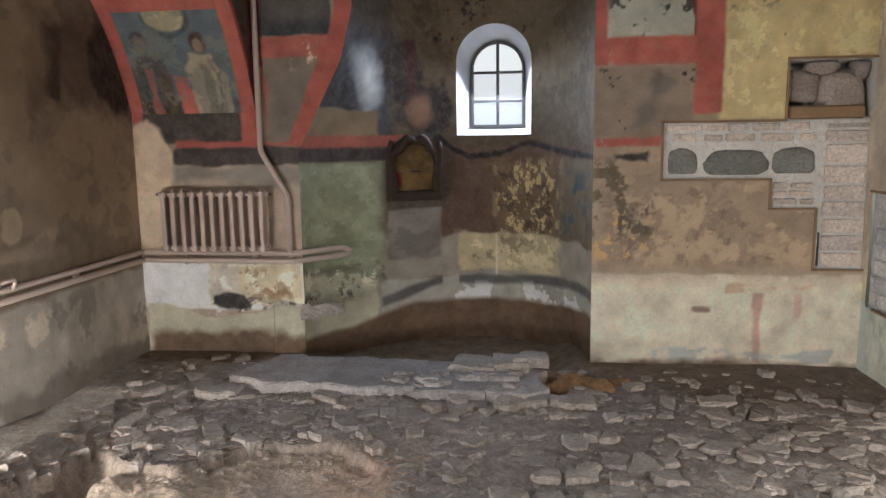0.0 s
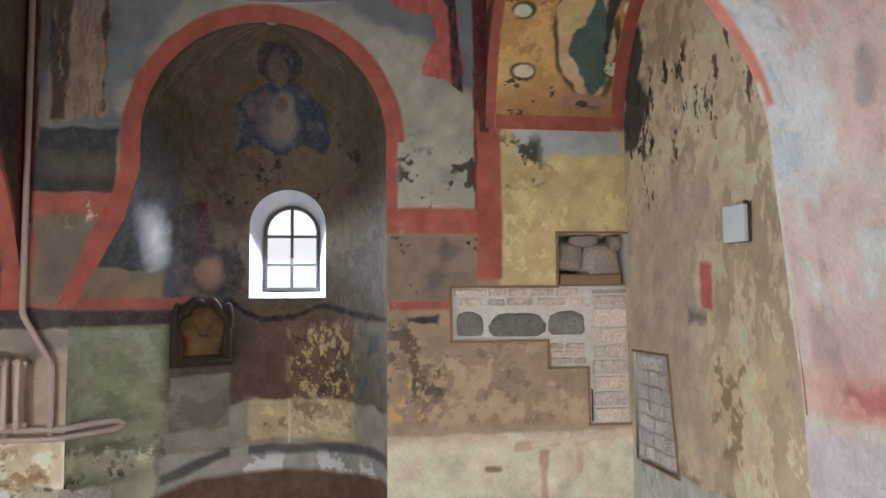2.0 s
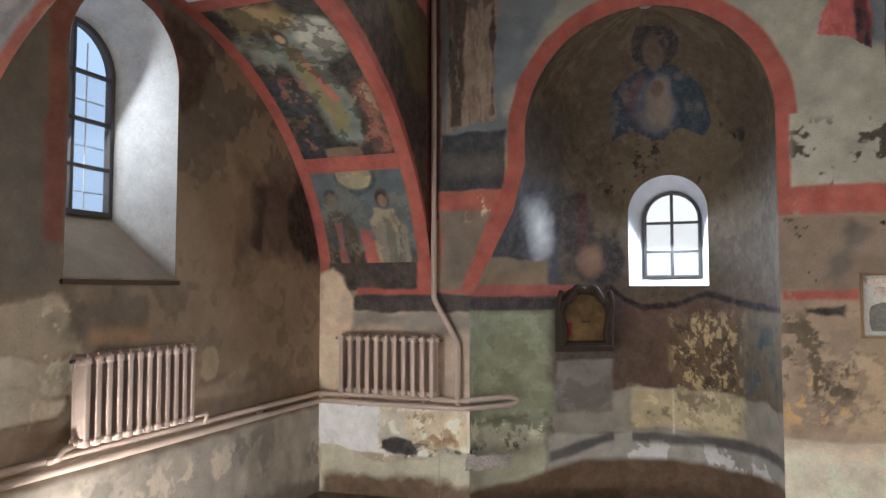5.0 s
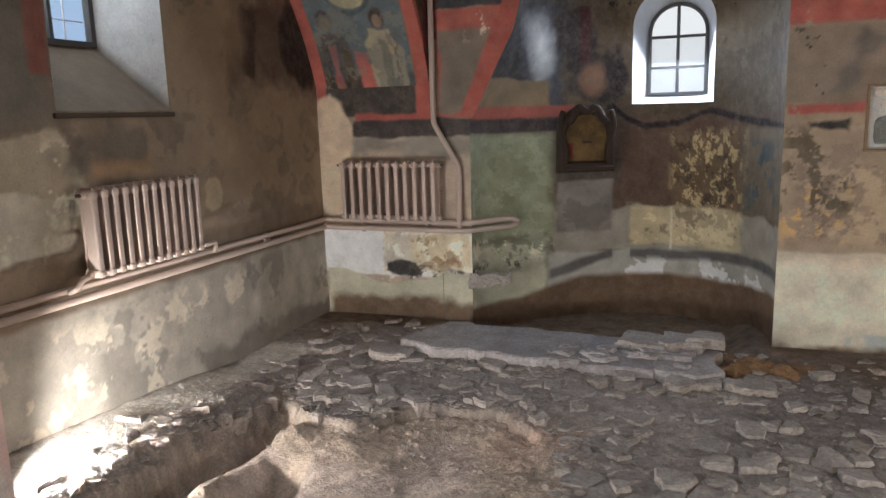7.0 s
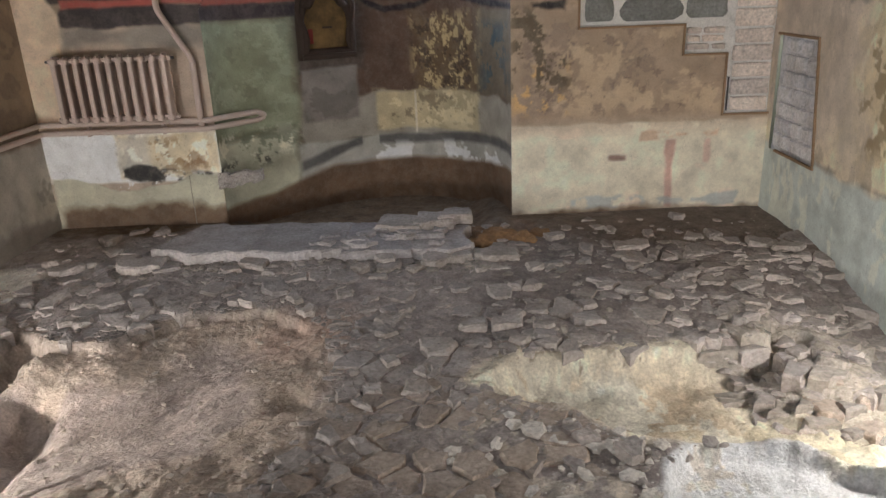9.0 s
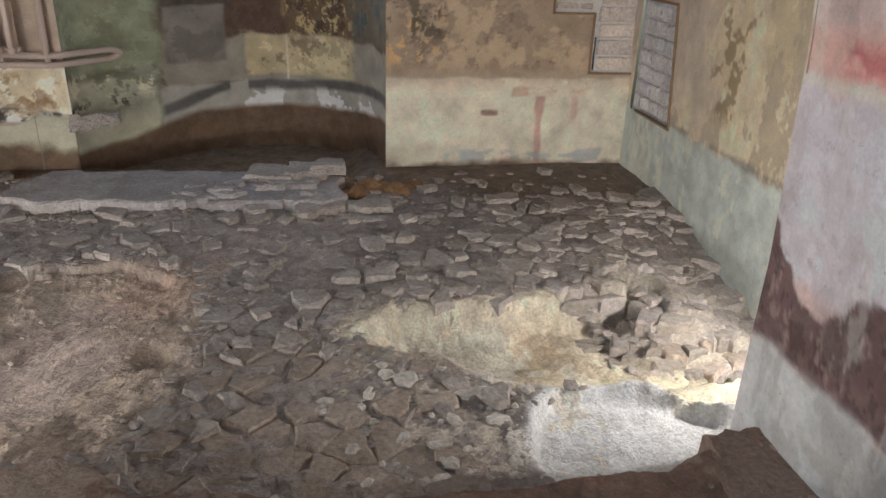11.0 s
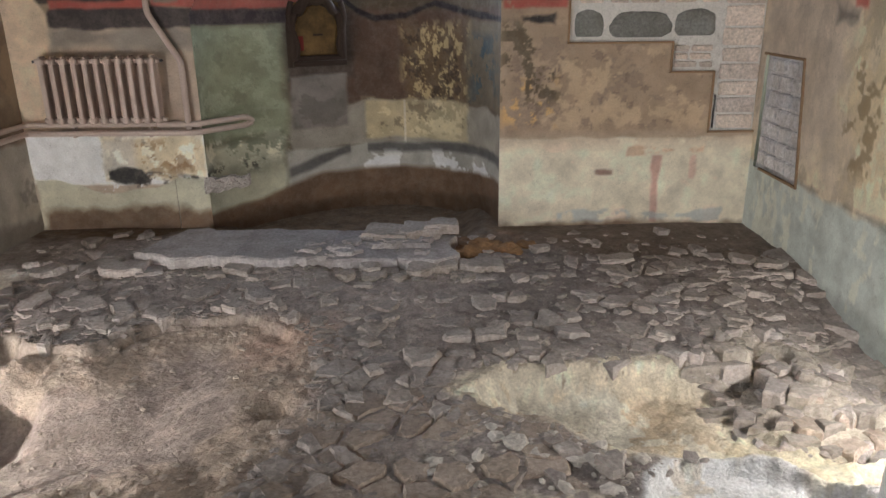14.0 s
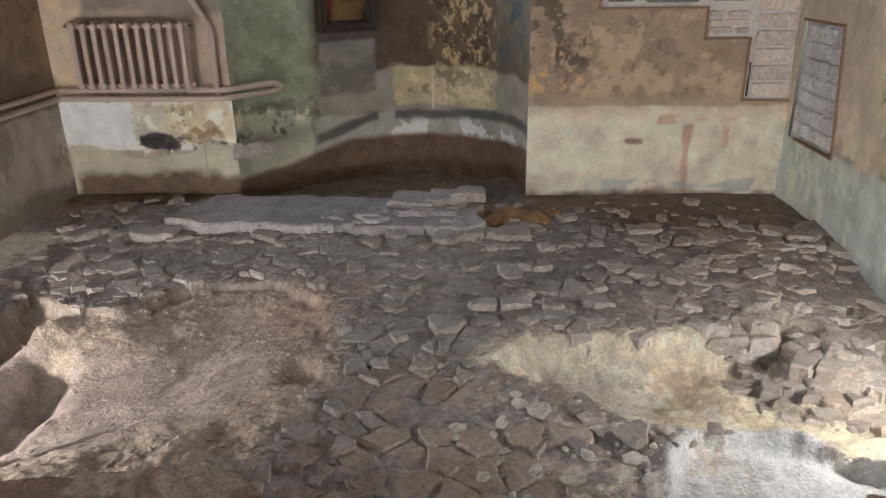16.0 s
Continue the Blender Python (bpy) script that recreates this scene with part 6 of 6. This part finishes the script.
# bright overcast distance outside the windows
for name, q, mat in (("backdrop_apse", ((-3, 10.5, -1), (2, 10.5, -1), (2, 10.5, 5.2), (-3, 10.5, 5.2)), glow("pale_distance", (0.93, 0.97, 1.0), 1.0)),
                     ("backdrop_round", ((-4, 12.5, 7), (3, 12.5, 7), (3, 12.5, 17), (-4, 12.5, 17)), glow("white_sky", (0.95, 0.98, 1.0), 1.5)),
                     ("backdrop_north", ((-7.5, -2.5, -3), (-7.5, 14, -3), (-7.5, 14, 12), (-7.5, -2.5, 12)), glow("blue_distance", (0.46, 0.66, 0.98), 1.0))):
    bm = bmesh.new()
    bm.faces.new([bm.verts.new(p) for p in q])
    tagged(part(name, bm, mat), "pale overcast daylight outside", kind="structure")
# thin bars outside the panes of the north window
for k in range(3):
    part("grille_bar", tube([(-0.2 + 0.2 * k, 0.10, 2.14), (-0.2 + 0.2 * k, 0.10, 3.5)], 0.006, 6), M_WHITE, north_window)
for z in (2.35, 2.7, 3.05):
    part("grille_bar", tube([(-0.37, 0.10, z), (0.37, 0.10, z)], 0.006, 6), M_WHITE, north_window)

# ---- radiators ----
def radiator(m, count, pitch, height, label):
    r = empty("radiator", m, label, "radiator", "cast-iron radiators")
    for k in range(count):
        x = (k - (count - 1) / 2) * pitch
        bm = bmesh.new()
        box(bm, x, -0.050, 0, 0.044, 0.024, height - 0.07, 0.010)
        box(bm, x, 0.045, 0, 0.044, 0.024, height - 0.07, 0.010)
        box(bm, x, 0, 0, 0.030, 0.085, height - 0.10, 0.006)
        box(bm, x, 0, height / 2 - 0.035, 0.062, 0.135, 0.06, 0.020)
        box(bm, x, 0, -height / 2 + 0.035, 0.062, 0.135, 0.06, 0.020)
        box(bm, x, 0, height / 2 - 0.001, 0.020, 0.10, 0.024, 0.007)
        part("section", bm, M_RADIATOR, r)
    w = (count - 1) * pitch / 2
    for z in (height / 2 - 0.035, -height / 2 + 0.035):
        part("header", tube([(-w - 0.06, 0, z), (w + 0.06, 0, z)], 0.021, 12), M_RADIATOR, r)
    for sx in (-1, 1):
        part("end_plug", tube([(sx * (w + 0.045), 0, height / 2 - 0.035), (sx * (w + 0.085), 0, height / 2 - 0.035)], 0.012, 8), M_FRAME, r)
    for sx in (-0.6, 0.6):
        part("bracket", boxed(sx * w, 0.09, height / 2 - 0.075, 0.02, 0.09, 0.02, bevel=0.004), M_RADIATOR, r)
    return r


radiator(Matrix.Translation((-3.05, YE - 0.13, 0.865)), 11, 0.0975, 0.585, "beige cast-iron radiator with eleven sections, on the east wall")
radiator(Matrix.Translation((XN + 0.14, 4.01, 0.905)) @ pose(0, 0, 0, 0, 0, 90), 12, 0.0890, 0.58, "beige cast-iron radiator with twelve sections, below the tall window")

# ---- heating pipes ----
def pipe(pts, r, label):
    ob = part("heating_pipe", tube(pts, r, 12), M_RADIATOR, None, smooth=True)
    return tagged(ob, label, "pipe", "heating pipes")


yp = YE - 0.06
pipe([(-2.585, yp, 6.4), (-2.585, yp, 1.52), (-2.34, yp, 1.10), (-2.34, yp, 0.47)], 0.027, "beige upright heating pipe with a sideways bend")
pipe([(XN + 0.05, 0.96, 0.565), (XN + 0.05, yp, 0.555), (-2.62, yp, 0.555)], 0.024, "upper beige heating pipe along the walls")
pipe([(XN + 0.07, 0.96, 0.50), (XN + 0.07, yp - 0.02, 0.48), (-2.29, yp - 0.02, 0.475), (-1.92, 7.05, 0.475), (-1.86, 7.09, 0.51), (-1.92, 7.03, 0.555), (-2.28, yp, 0.55), (-2.62, yp, 0.55)], 0.026, "lower beige heating pipe looping back at the apse")
pipe([(XN + 0.14, 3.50, 0.645), (XN + 0.14, 3.40, 0.63), (XN + 0.14, 3.36, 0.58), (XN + 0.07, 3.36, 0.555)], 0.018, "short bent feed pipe of the radiator")
pipe([(XN + 0.14, 4.60, 0.645), (XN + 0.13, 4.76, 0.645), (XN + 0.09, 4.78, 0.56)], 0.016, "short bent return pipe of the radiator")
for x in (-3.4, -2.7):
    tagged(part("pipe_bracket", boxed(x, YE - 0.03, 0.505, 0.025, 0.07, 0.14, bevel=0.005), M_RADIATOR), "small beige pipe bracket on the wall", "bracket")
for y in (2.4, 5.6):
    tagged(part("pipe_bracket", boxed(XN + 0.03, y, 0.525, 0.07, 0.02, 0.12, bevel=0.005), M_RADIATOR), "small beige pipe bracket on the wall", "bracket")

# ---- masonry laid bare in the east wall ----
M_MORTAR = surface("lime_mortar", (0.85, 0.81, 0.76), grain=(0.78, 1.08), stain=(0.88, 1.05), bump=0.8, bump_dist=0.02)
M_GREYBRICK = stone_material("grey_brown_brick", (0.84, 0.77, 0.72), "object")
M_COOLBRICK = stone_material("grey_stone_block", (0.64, 0.61, 0.59), "object")
M_NICHE = stone_material("niche_stone", (0.42, 0.375, 0.35), "object")
M_BRICK = stone_material("pale_brick", (0.82, 0.74, 0.68), "object")
M_BOULDER = stone_material("dark_grey_stone", (0.24, 0.25, 0.245), "object")
M_STRIP = surface("wood_strip", (0.30, 0.19, 0.11), rough=0.7)
patch = tagged(new("bare_masonry"), "stepped strip of bare brick and stone masonry in the plaster", "masonry")
mx = span(1.06, XS, 0.012)
MX, MZ = np.meshgrid(mx, span(0.38, 1.75, 0.012), indexing="ij")
inn = patch_inside((MX[:-1, :-1] + MX[1:, 1:]) / 2 , (MZ[:-1, :-1] + MZ[1:, 1:]) / 2) | patch_inside(MX[:-1, :-1] + 0.03, MZ[:-1, :-1] + 0.03) | patch_inside(MX[:-1, :-1] - 0.03, MZ[:-1, :-1] - 0.03)
sheet("mortar_bed", np.stack([MX, YE + 0.040 - 0.016 * np.abs(fnoise(MX, MZ, 9, 20)) - 0.010 * fnoise(MX, MZ, 30, 21), MZ], -1), inn, None, M_MORTAR, parent=patch)


def brick(x0, x1, z0, z1, mat, proud, parent, seed):
    rr = random.Random(seed)
    bm = boxed((x0 + x1) / 2, YE + 0.05 - proud / 2, (z0 + z1) / 2, x1 - x0, 0.06 + proud, z1 - z0, bevel=min(0.014, (z1 - z0) * 0.25))
    for v in bm.verts:
        v.co += Vector((rr.uniform(-1, 1), rr.uniform(-0.7, 0.7), rr.uniform(-1, 1))) * 0.006
    return part("brick", bm, mat, parent)


k = 0
for row, z in enumerate((1.645, 1.555)):
    x = 1.14 + 0.06 * row
    while x < 2.36:
        wd = rnd.uniform(0.14, 0.30)
        brick(x, min(x + wd, 2.40), z, z + 0.07 + rnd.uniform(-0.012, 0.01), M_BRICK, rnd.uniform(0.0, 0.022), patch, k)
        x += wd + rnd.uniform(0.02, 0.07)
        k += 1
z = 0.45
while z < 1.68:
    h = rnd.uniform(0.10, 0.17)
    brick(2.485 + rnd.uniform(-0.01, 0.01), 2.82, z, min(z + h, 1.70), rnd.choice((M_GREYBRICK, M_GREYBRICK, M_COOLBRICK)), rnd.uniform(0.0, 0.02), patch, k)
    z += h + 0.02
    k += 1
for z in (1.00, 1.07, 1.14):
    x = 2.06
    while x < 2.38:
        wd = rnd.uniform(0.10, 0.2)
        brick(x, min(x + wd, 2.40), z, z + 0.05, M_BRICK, rnd.uniform(0, 0.02), patch, k)
        x += wd + 0.03
        k += 1


def boulder(cx, cz, rx, rz, seed):
    rr = random.Random(seed)
    bm = bmesh.new()
    bmesh.ops.create_icosphere(bm, subdivisions=3, radius=1.0)
    for v in bm.verts:
        n = noise.noise(v.co * 1.7 + Vector((seed, 0, 0)))
        p = v.co * (1 + 0.16 * n)
        p = Vector([math.copysign(abs(q) ** 0.72, q) for q in p])
        v.co = (cx + p.x * rx, YE + 0.045 + p.y * 0.035, cz + max(p.z, -0.75) * rz)
    return part("boulder", bm, M_BOULDER, patch, smooth=True)


part("open_joint", boxed(2.462, YE + 0.03, 0.60, 0.012, 0.03, 0.30, bevel=0.003), M_FRAME, patch, "dark open joint")
boulder(1.28, 1.37, 0.13, 0.13, 1)
boulder(1.74, 1.36, 0.27, 0.13, 2)
boulder(2.22, 1.37, 0.19, 0.13, 3)


def strip(pts, parent, depth_axis="y", base=YE):
    for (xa, za), (xb, zb) in zip(pts, pts[1:]):
        if depth_axis == "y":
            bm = boxed((xa + xb) / 2, base - 0.006, (za + zb) / 2, abs(xb - xa) + 0.02, 0.022, abs(zb - za) + 0.02, bevel=0.004)
        else:
            bm = boxed(0, 0, 0, 0.022, math.dist((xa, za), (xb, zb)) + 0.02, 0.022, bevel=0.004)
            bm.transform(Matrix.Translation((base - 0.006, (xa + xb) / 2, (za + zb) / 2)) @ Matrix.Rotation(math.atan2(zb - za, xb - xa), 4, "X"))
        part("edge_strip", bm, M_STRIP, parent)


strip([(2.84, 0.42), (2.42, 0.42), (2.42, 0.96), (2.03, 0.96), (2.03, 1.22), (1.10, 1.22), (1.10, 1.73), (2.13, 1.73), (2.13, 2.25), (2.84, 2.25)], patch)

# niche above it
niche = tagged(new("wall_niche"), "small square wall niche with rough stones inside", "niche")
bm = bmesh.new()
v = [bm.verts.new(p) for p in ((2.13, YE, 1.73), (2.84, YE, 1.73), (2.84, YE, 2.25), (2.13, YE, 2.25), (2.16, YE + 0.34, 1.75), (2.82, YE + 0.34, 1.75), (2.82, YE + 0.34, 2.22), (2.16, YE + 0.34, 2.22))]
for q in ((0, 1, 5, 4), (1, 2, 6, 5), (2, 3, 7, 6), (3, 0, 4, 7), (4, 5, 6, 7)):
    bm.faces.new([v[i] for i in q])
part("niche_lining", bm, M_MORTAR, niche)
for cx, cz, rx, rz, d, s in ((2.28, 2.02, 0.15, 0.15, 0.13, 4), (2.60, 1.98, 0.19, 0.19, 0.15, 5), (2.45, 2.17, 0.14, 0.07, 0.1, 6), (2.76, 2.15, 0.07, 0.09, 0.1, 7)):
    bm = bmesh.new()
    bmesh.ops.create_icosphere(bm, subdivisions=3, radius=1.0)
    for vv in bm.verts:
        n = noise.noise(vv.co * 1.5 + Vector((s, 3, 0))) + 0.35 * noise.noise(vv.co * 6)
        vv.co = [math.copysign(abs(q) ** 0.6, q) for q in vv.co]
        vv.co = (cx + vv.co.x * rx * (1 + 0.3 * n), YE + 0.17 + vv.co.y * d * (1 + 0.2 * n), cz + vv.co.z * rz * (1 + 0.3 * n))
    part("boulder", bm, M_NICHE, niche, smooth=True)
part("niche_floor", boxed(2.47, YE + 0.16, 1.795, 0.62, 0.30, 0.11, bevel=0.02), M_STRIP, niche)

# ---- bare masonry in the south wall ----
M_LIMEWASH = stone_material("limewashed_brick", (0.84, 0.86, 0.91), "object")
bare = tagged(new("bare_masonry"), "whitish bare brickwork in the south wall with wooden edging", "masonry")
SY, SZ = np.meshgrid(span(5.66, 6.66, 0.012), span(0.08, 1.16, 0.012), indexing="ij")
sheet("mortar_bed", np.stack([XS + 0.05 + 0.012 * fnoise(SY, SZ, 14, 33), SY, SZ], -1), None, None, M_LIMEWASH, parent=bare)
for row in range(7):
    z = 0.15 + 0.137 * row
    y = 5.80 + 0.02 * row + (0.06 if row % 2 else 0)
    while y < 6.56:
        wd = rnd.uniform(0.13, 0.27)
        bm = boxed(XS + 0.045, min(y + wd, 6.58) / 2 + y / 2, z + 0.058, 0.05 + rnd.uniform(0, 0.02), min(y + wd, 6.58) - y, 0.112, bevel=0.016)
        for v in bm.verts:
            v.co += Vector((rnd.uniform(-1, 1), rnd.uniform(-1, 1), rnd.uniform(-1, 1))) * 0.006
        part("brick", bm, M_LIMEWASH, bare)
        y += wd + 0.03
strip([(6.62, 1.12), (5.89, 1.12), (5.74, 0.12), (6.46, 0.12)], bare, "x", XS)

# ---- small white box on a bracket, south wall ----
M_BOX = surface("white_plastic", (0.80, 0.86, 0.92), rough=0.4, grain=(0.97, 1.02), stain=(0.95, 1.03), bump=0.02)
wb = empty("wall_box", Matrix.Translation((XS - 0.07, 4.66, 2.12)) @ pose(0, 0, 0, 0, 0, 14), "flat white box held off the ochre wall by a bracket", "wall box")
part("panel", boxed(0, 0, 0, 0.04, 0.20, 0.255, bevel=0.008), M_BOX, wb)
part("side_rim", boxed(0.025, 0, 0, 0.02, 0.21, 0.265, bevel=0.006), M_FRAME, wb)
part("bracket", boxed(0.07, -0.06, 0.14, 0.09, 0.02, 0.035, bevel=0.005), M_FRAME, wb)
part("wire", tube([(0.05, -0.1, 0.14), (0.09, -0.1, 0.19), (0.095, -0.02, 0.23)], 0.004, 6), M_FRAME, wb)

# ---- carved picture frame in the apse ----
M_DARKWOOD = surface("dark_carved_wood", (0.05, 0.032, 0.024), rough=0.75, bump=0.4)
M_PIC = surface("dull_gilded_picture", (0.17, 0.10, 0.036), rough=0.6, stain=(0.35, 1.3), scales=(40, 7))
icon_frame = empty("picture_frame", Matrix.Translation((-1.27, 7.56, 1.30)) @ pose(0, 0, 0, 0, 0, 28), "dark carved arched frame with a dull golden picture", "picture frame")
oc_, ic_ = contour(0.30, -0.33, 0.05, 20), contour(0.225, -0.22, 0.04, 20)
bm = bmesh.new()
rings = [[bm.verts.new((x, y, z)) for x, z in c] for c, y in ((oc_, 0.06), (oc_ * 0.98, -0.02), (ic_ * 1.12, -0.045), (ic_, -0.01), (ic_, 0.05))]
n = len(oc_)
for a in range(4):
    for q in range(n):
        bm.faces.new((rings[a][q], rings[a][(q + 1) % n], rings[a + 1][(q + 1) % n], rings[a + 1][q]))
bmesh.ops.recalc_face_normals(bm, faces=bm.faces)
part("moulding", bm, M_DARKWOOD, icon_frame, smooth=True)
part("picture", boxed(0, 0.04, 0.02, 0.50, 0.012, 0.54), M_PIC, icon_frame, "dull gold picture with a dark patch")
part("painted_patch", boxed(0.02, 0.031, -0.02, 0.10, 0.006, 0.018, bevel=0.002), M_DARKWOOD, icon_frame)
part("crest", tube([(0.21 * math.cos(t), -0.02, 0.10 + 0.22 * math.sin(t) + 0.025 * math.sin(7 * t)) for t in np.linspace(0.25, 2.9, 30)], 0.042, 8), M_DARKWOOD, icon_frame, smooth=True)
part("painted_patch", boxed(-0.16, 0.031, -0.10, 0.05, 0.006, 0.14, bevel=0.002), surface("dull_red", (0.22, 0.04, 0.03)), icon_frame, "small dull red patch")
for sx in (-1, 1):
    pts = [(sx * (0.25 + 0.035 * math.sin(t * 1.2)), -0.02, 0.30 - 0.11 * t) for t in np.linspace(0, 5, 16)]
    part("scroll", tube(pts, 0.028, 8), M_DARKWOOD, icon_frame, smooth=True)
part("sill", boxed(0, -0.02, -0.29, 0.56, 0.10, 0.05, bevel=0.012), M_DARKWOOD, icon_frame)

# ---- broken plaster and a stone stub at the apse's north edge ----
M_STUB = surface("broken_plaster", (0.58, 0.52, 0.47), grain=(0.5, 1.15), bump=0.8, bump_dist=0.02)
bm = bmesh.new()
bmesh.ops.create_grid(bm, x_segments=26, y_segments=10, size=0.5)
bmesh.ops.solidify(bm, geom=list(bm.faces), thickness=0.08)
for v in bm.verts:
    u, h = v.co.x, v.co.y
    n = noise.fractal(Vector((u * 5, h * 2.5, v.co.z * 6)), 1.0, 2.0, 4)
    v.co = (-2.08 + u * 0.36 + 0.012 * n, YE + 0.06 + 0.36 * 0.62 * (u + 0.5) - 0.06 + v.co.z - 0.02 * n, -0.035 + h * 0.12 * (1 - 0.4 * u) + 0.030 * n)
tagged(part("broken_ledge", bm, M_STUB), "short crumbling pale stone ledge at the apse corner", "ledge")

# ---- floodlights ----
tagged(part("cable", tube([(-3.5, 2.42, -0.38), (-3.5, 2.36, -0.36), (-3.42, 2.2, -0.30), (-3.5, 1.95, -0.05)], 0.007, 8), M_FRAME, smooth=True), "thin black cable trailing from the floodlight", "cable")

def floodlight(m, label, pole=0.0):
    f = empty("floodlight", m, label, "floodlight", "floodlights")
    part("housing", boxed(0, 0, 0.17, 0.17, 0.07, 0.13, bevel=0.012), M_FRAME, f)
    for k in range(6):
        part("cooling_fin", boxed(-0.065 + 0.026 * k, 0.045, 0.17, 0.006, 0.03, 0.11), M_FRAME, f)
    part("lens", boxed(0, -0.037, 0.17, 0.14, 0.006, 0.10, bevel=0.002), M_BOX, f)
    for sx in (-1, 1):
        part("yoke", boxed(sx * 0.095, 0, 0.10, 0.008, 0.03, 0.18, bevel=0.002), M_FRAME, f)
        part("foot", tube([(sx * 0.095, 0, 0.012), (sx * 0.14, 0.10, 0.0)], 0.008, 6), M_FRAME, f)
    part("crossbar", boxed(0, 0, 0.012, 0.2, 0.03, 0.008, bevel=0.002), M_FRAME, f)
    if pole:
        part("pole", tube([(0, 0, 0.01), (0, 0, -pole)], 0.014, 8), M_FRAME, f)
    return f


floodlight(Matrix.Translation((-3.54, 2.44, -0.33)) @ pose(0, 0, 0, 0, 0, 172), "small black floodlight on a short pole by the wall", -0.33 - gz(-3.54, 2.44) + 0.03)
floodlight(Matrix.Translation((2.57, 2.475, 0.07)) @ pose(0, 0, 0, 0, 0, 206), "small black floodlight on a pole behind the arch pier", 0.07 - gz(2.57, 2.475) + 0.03)
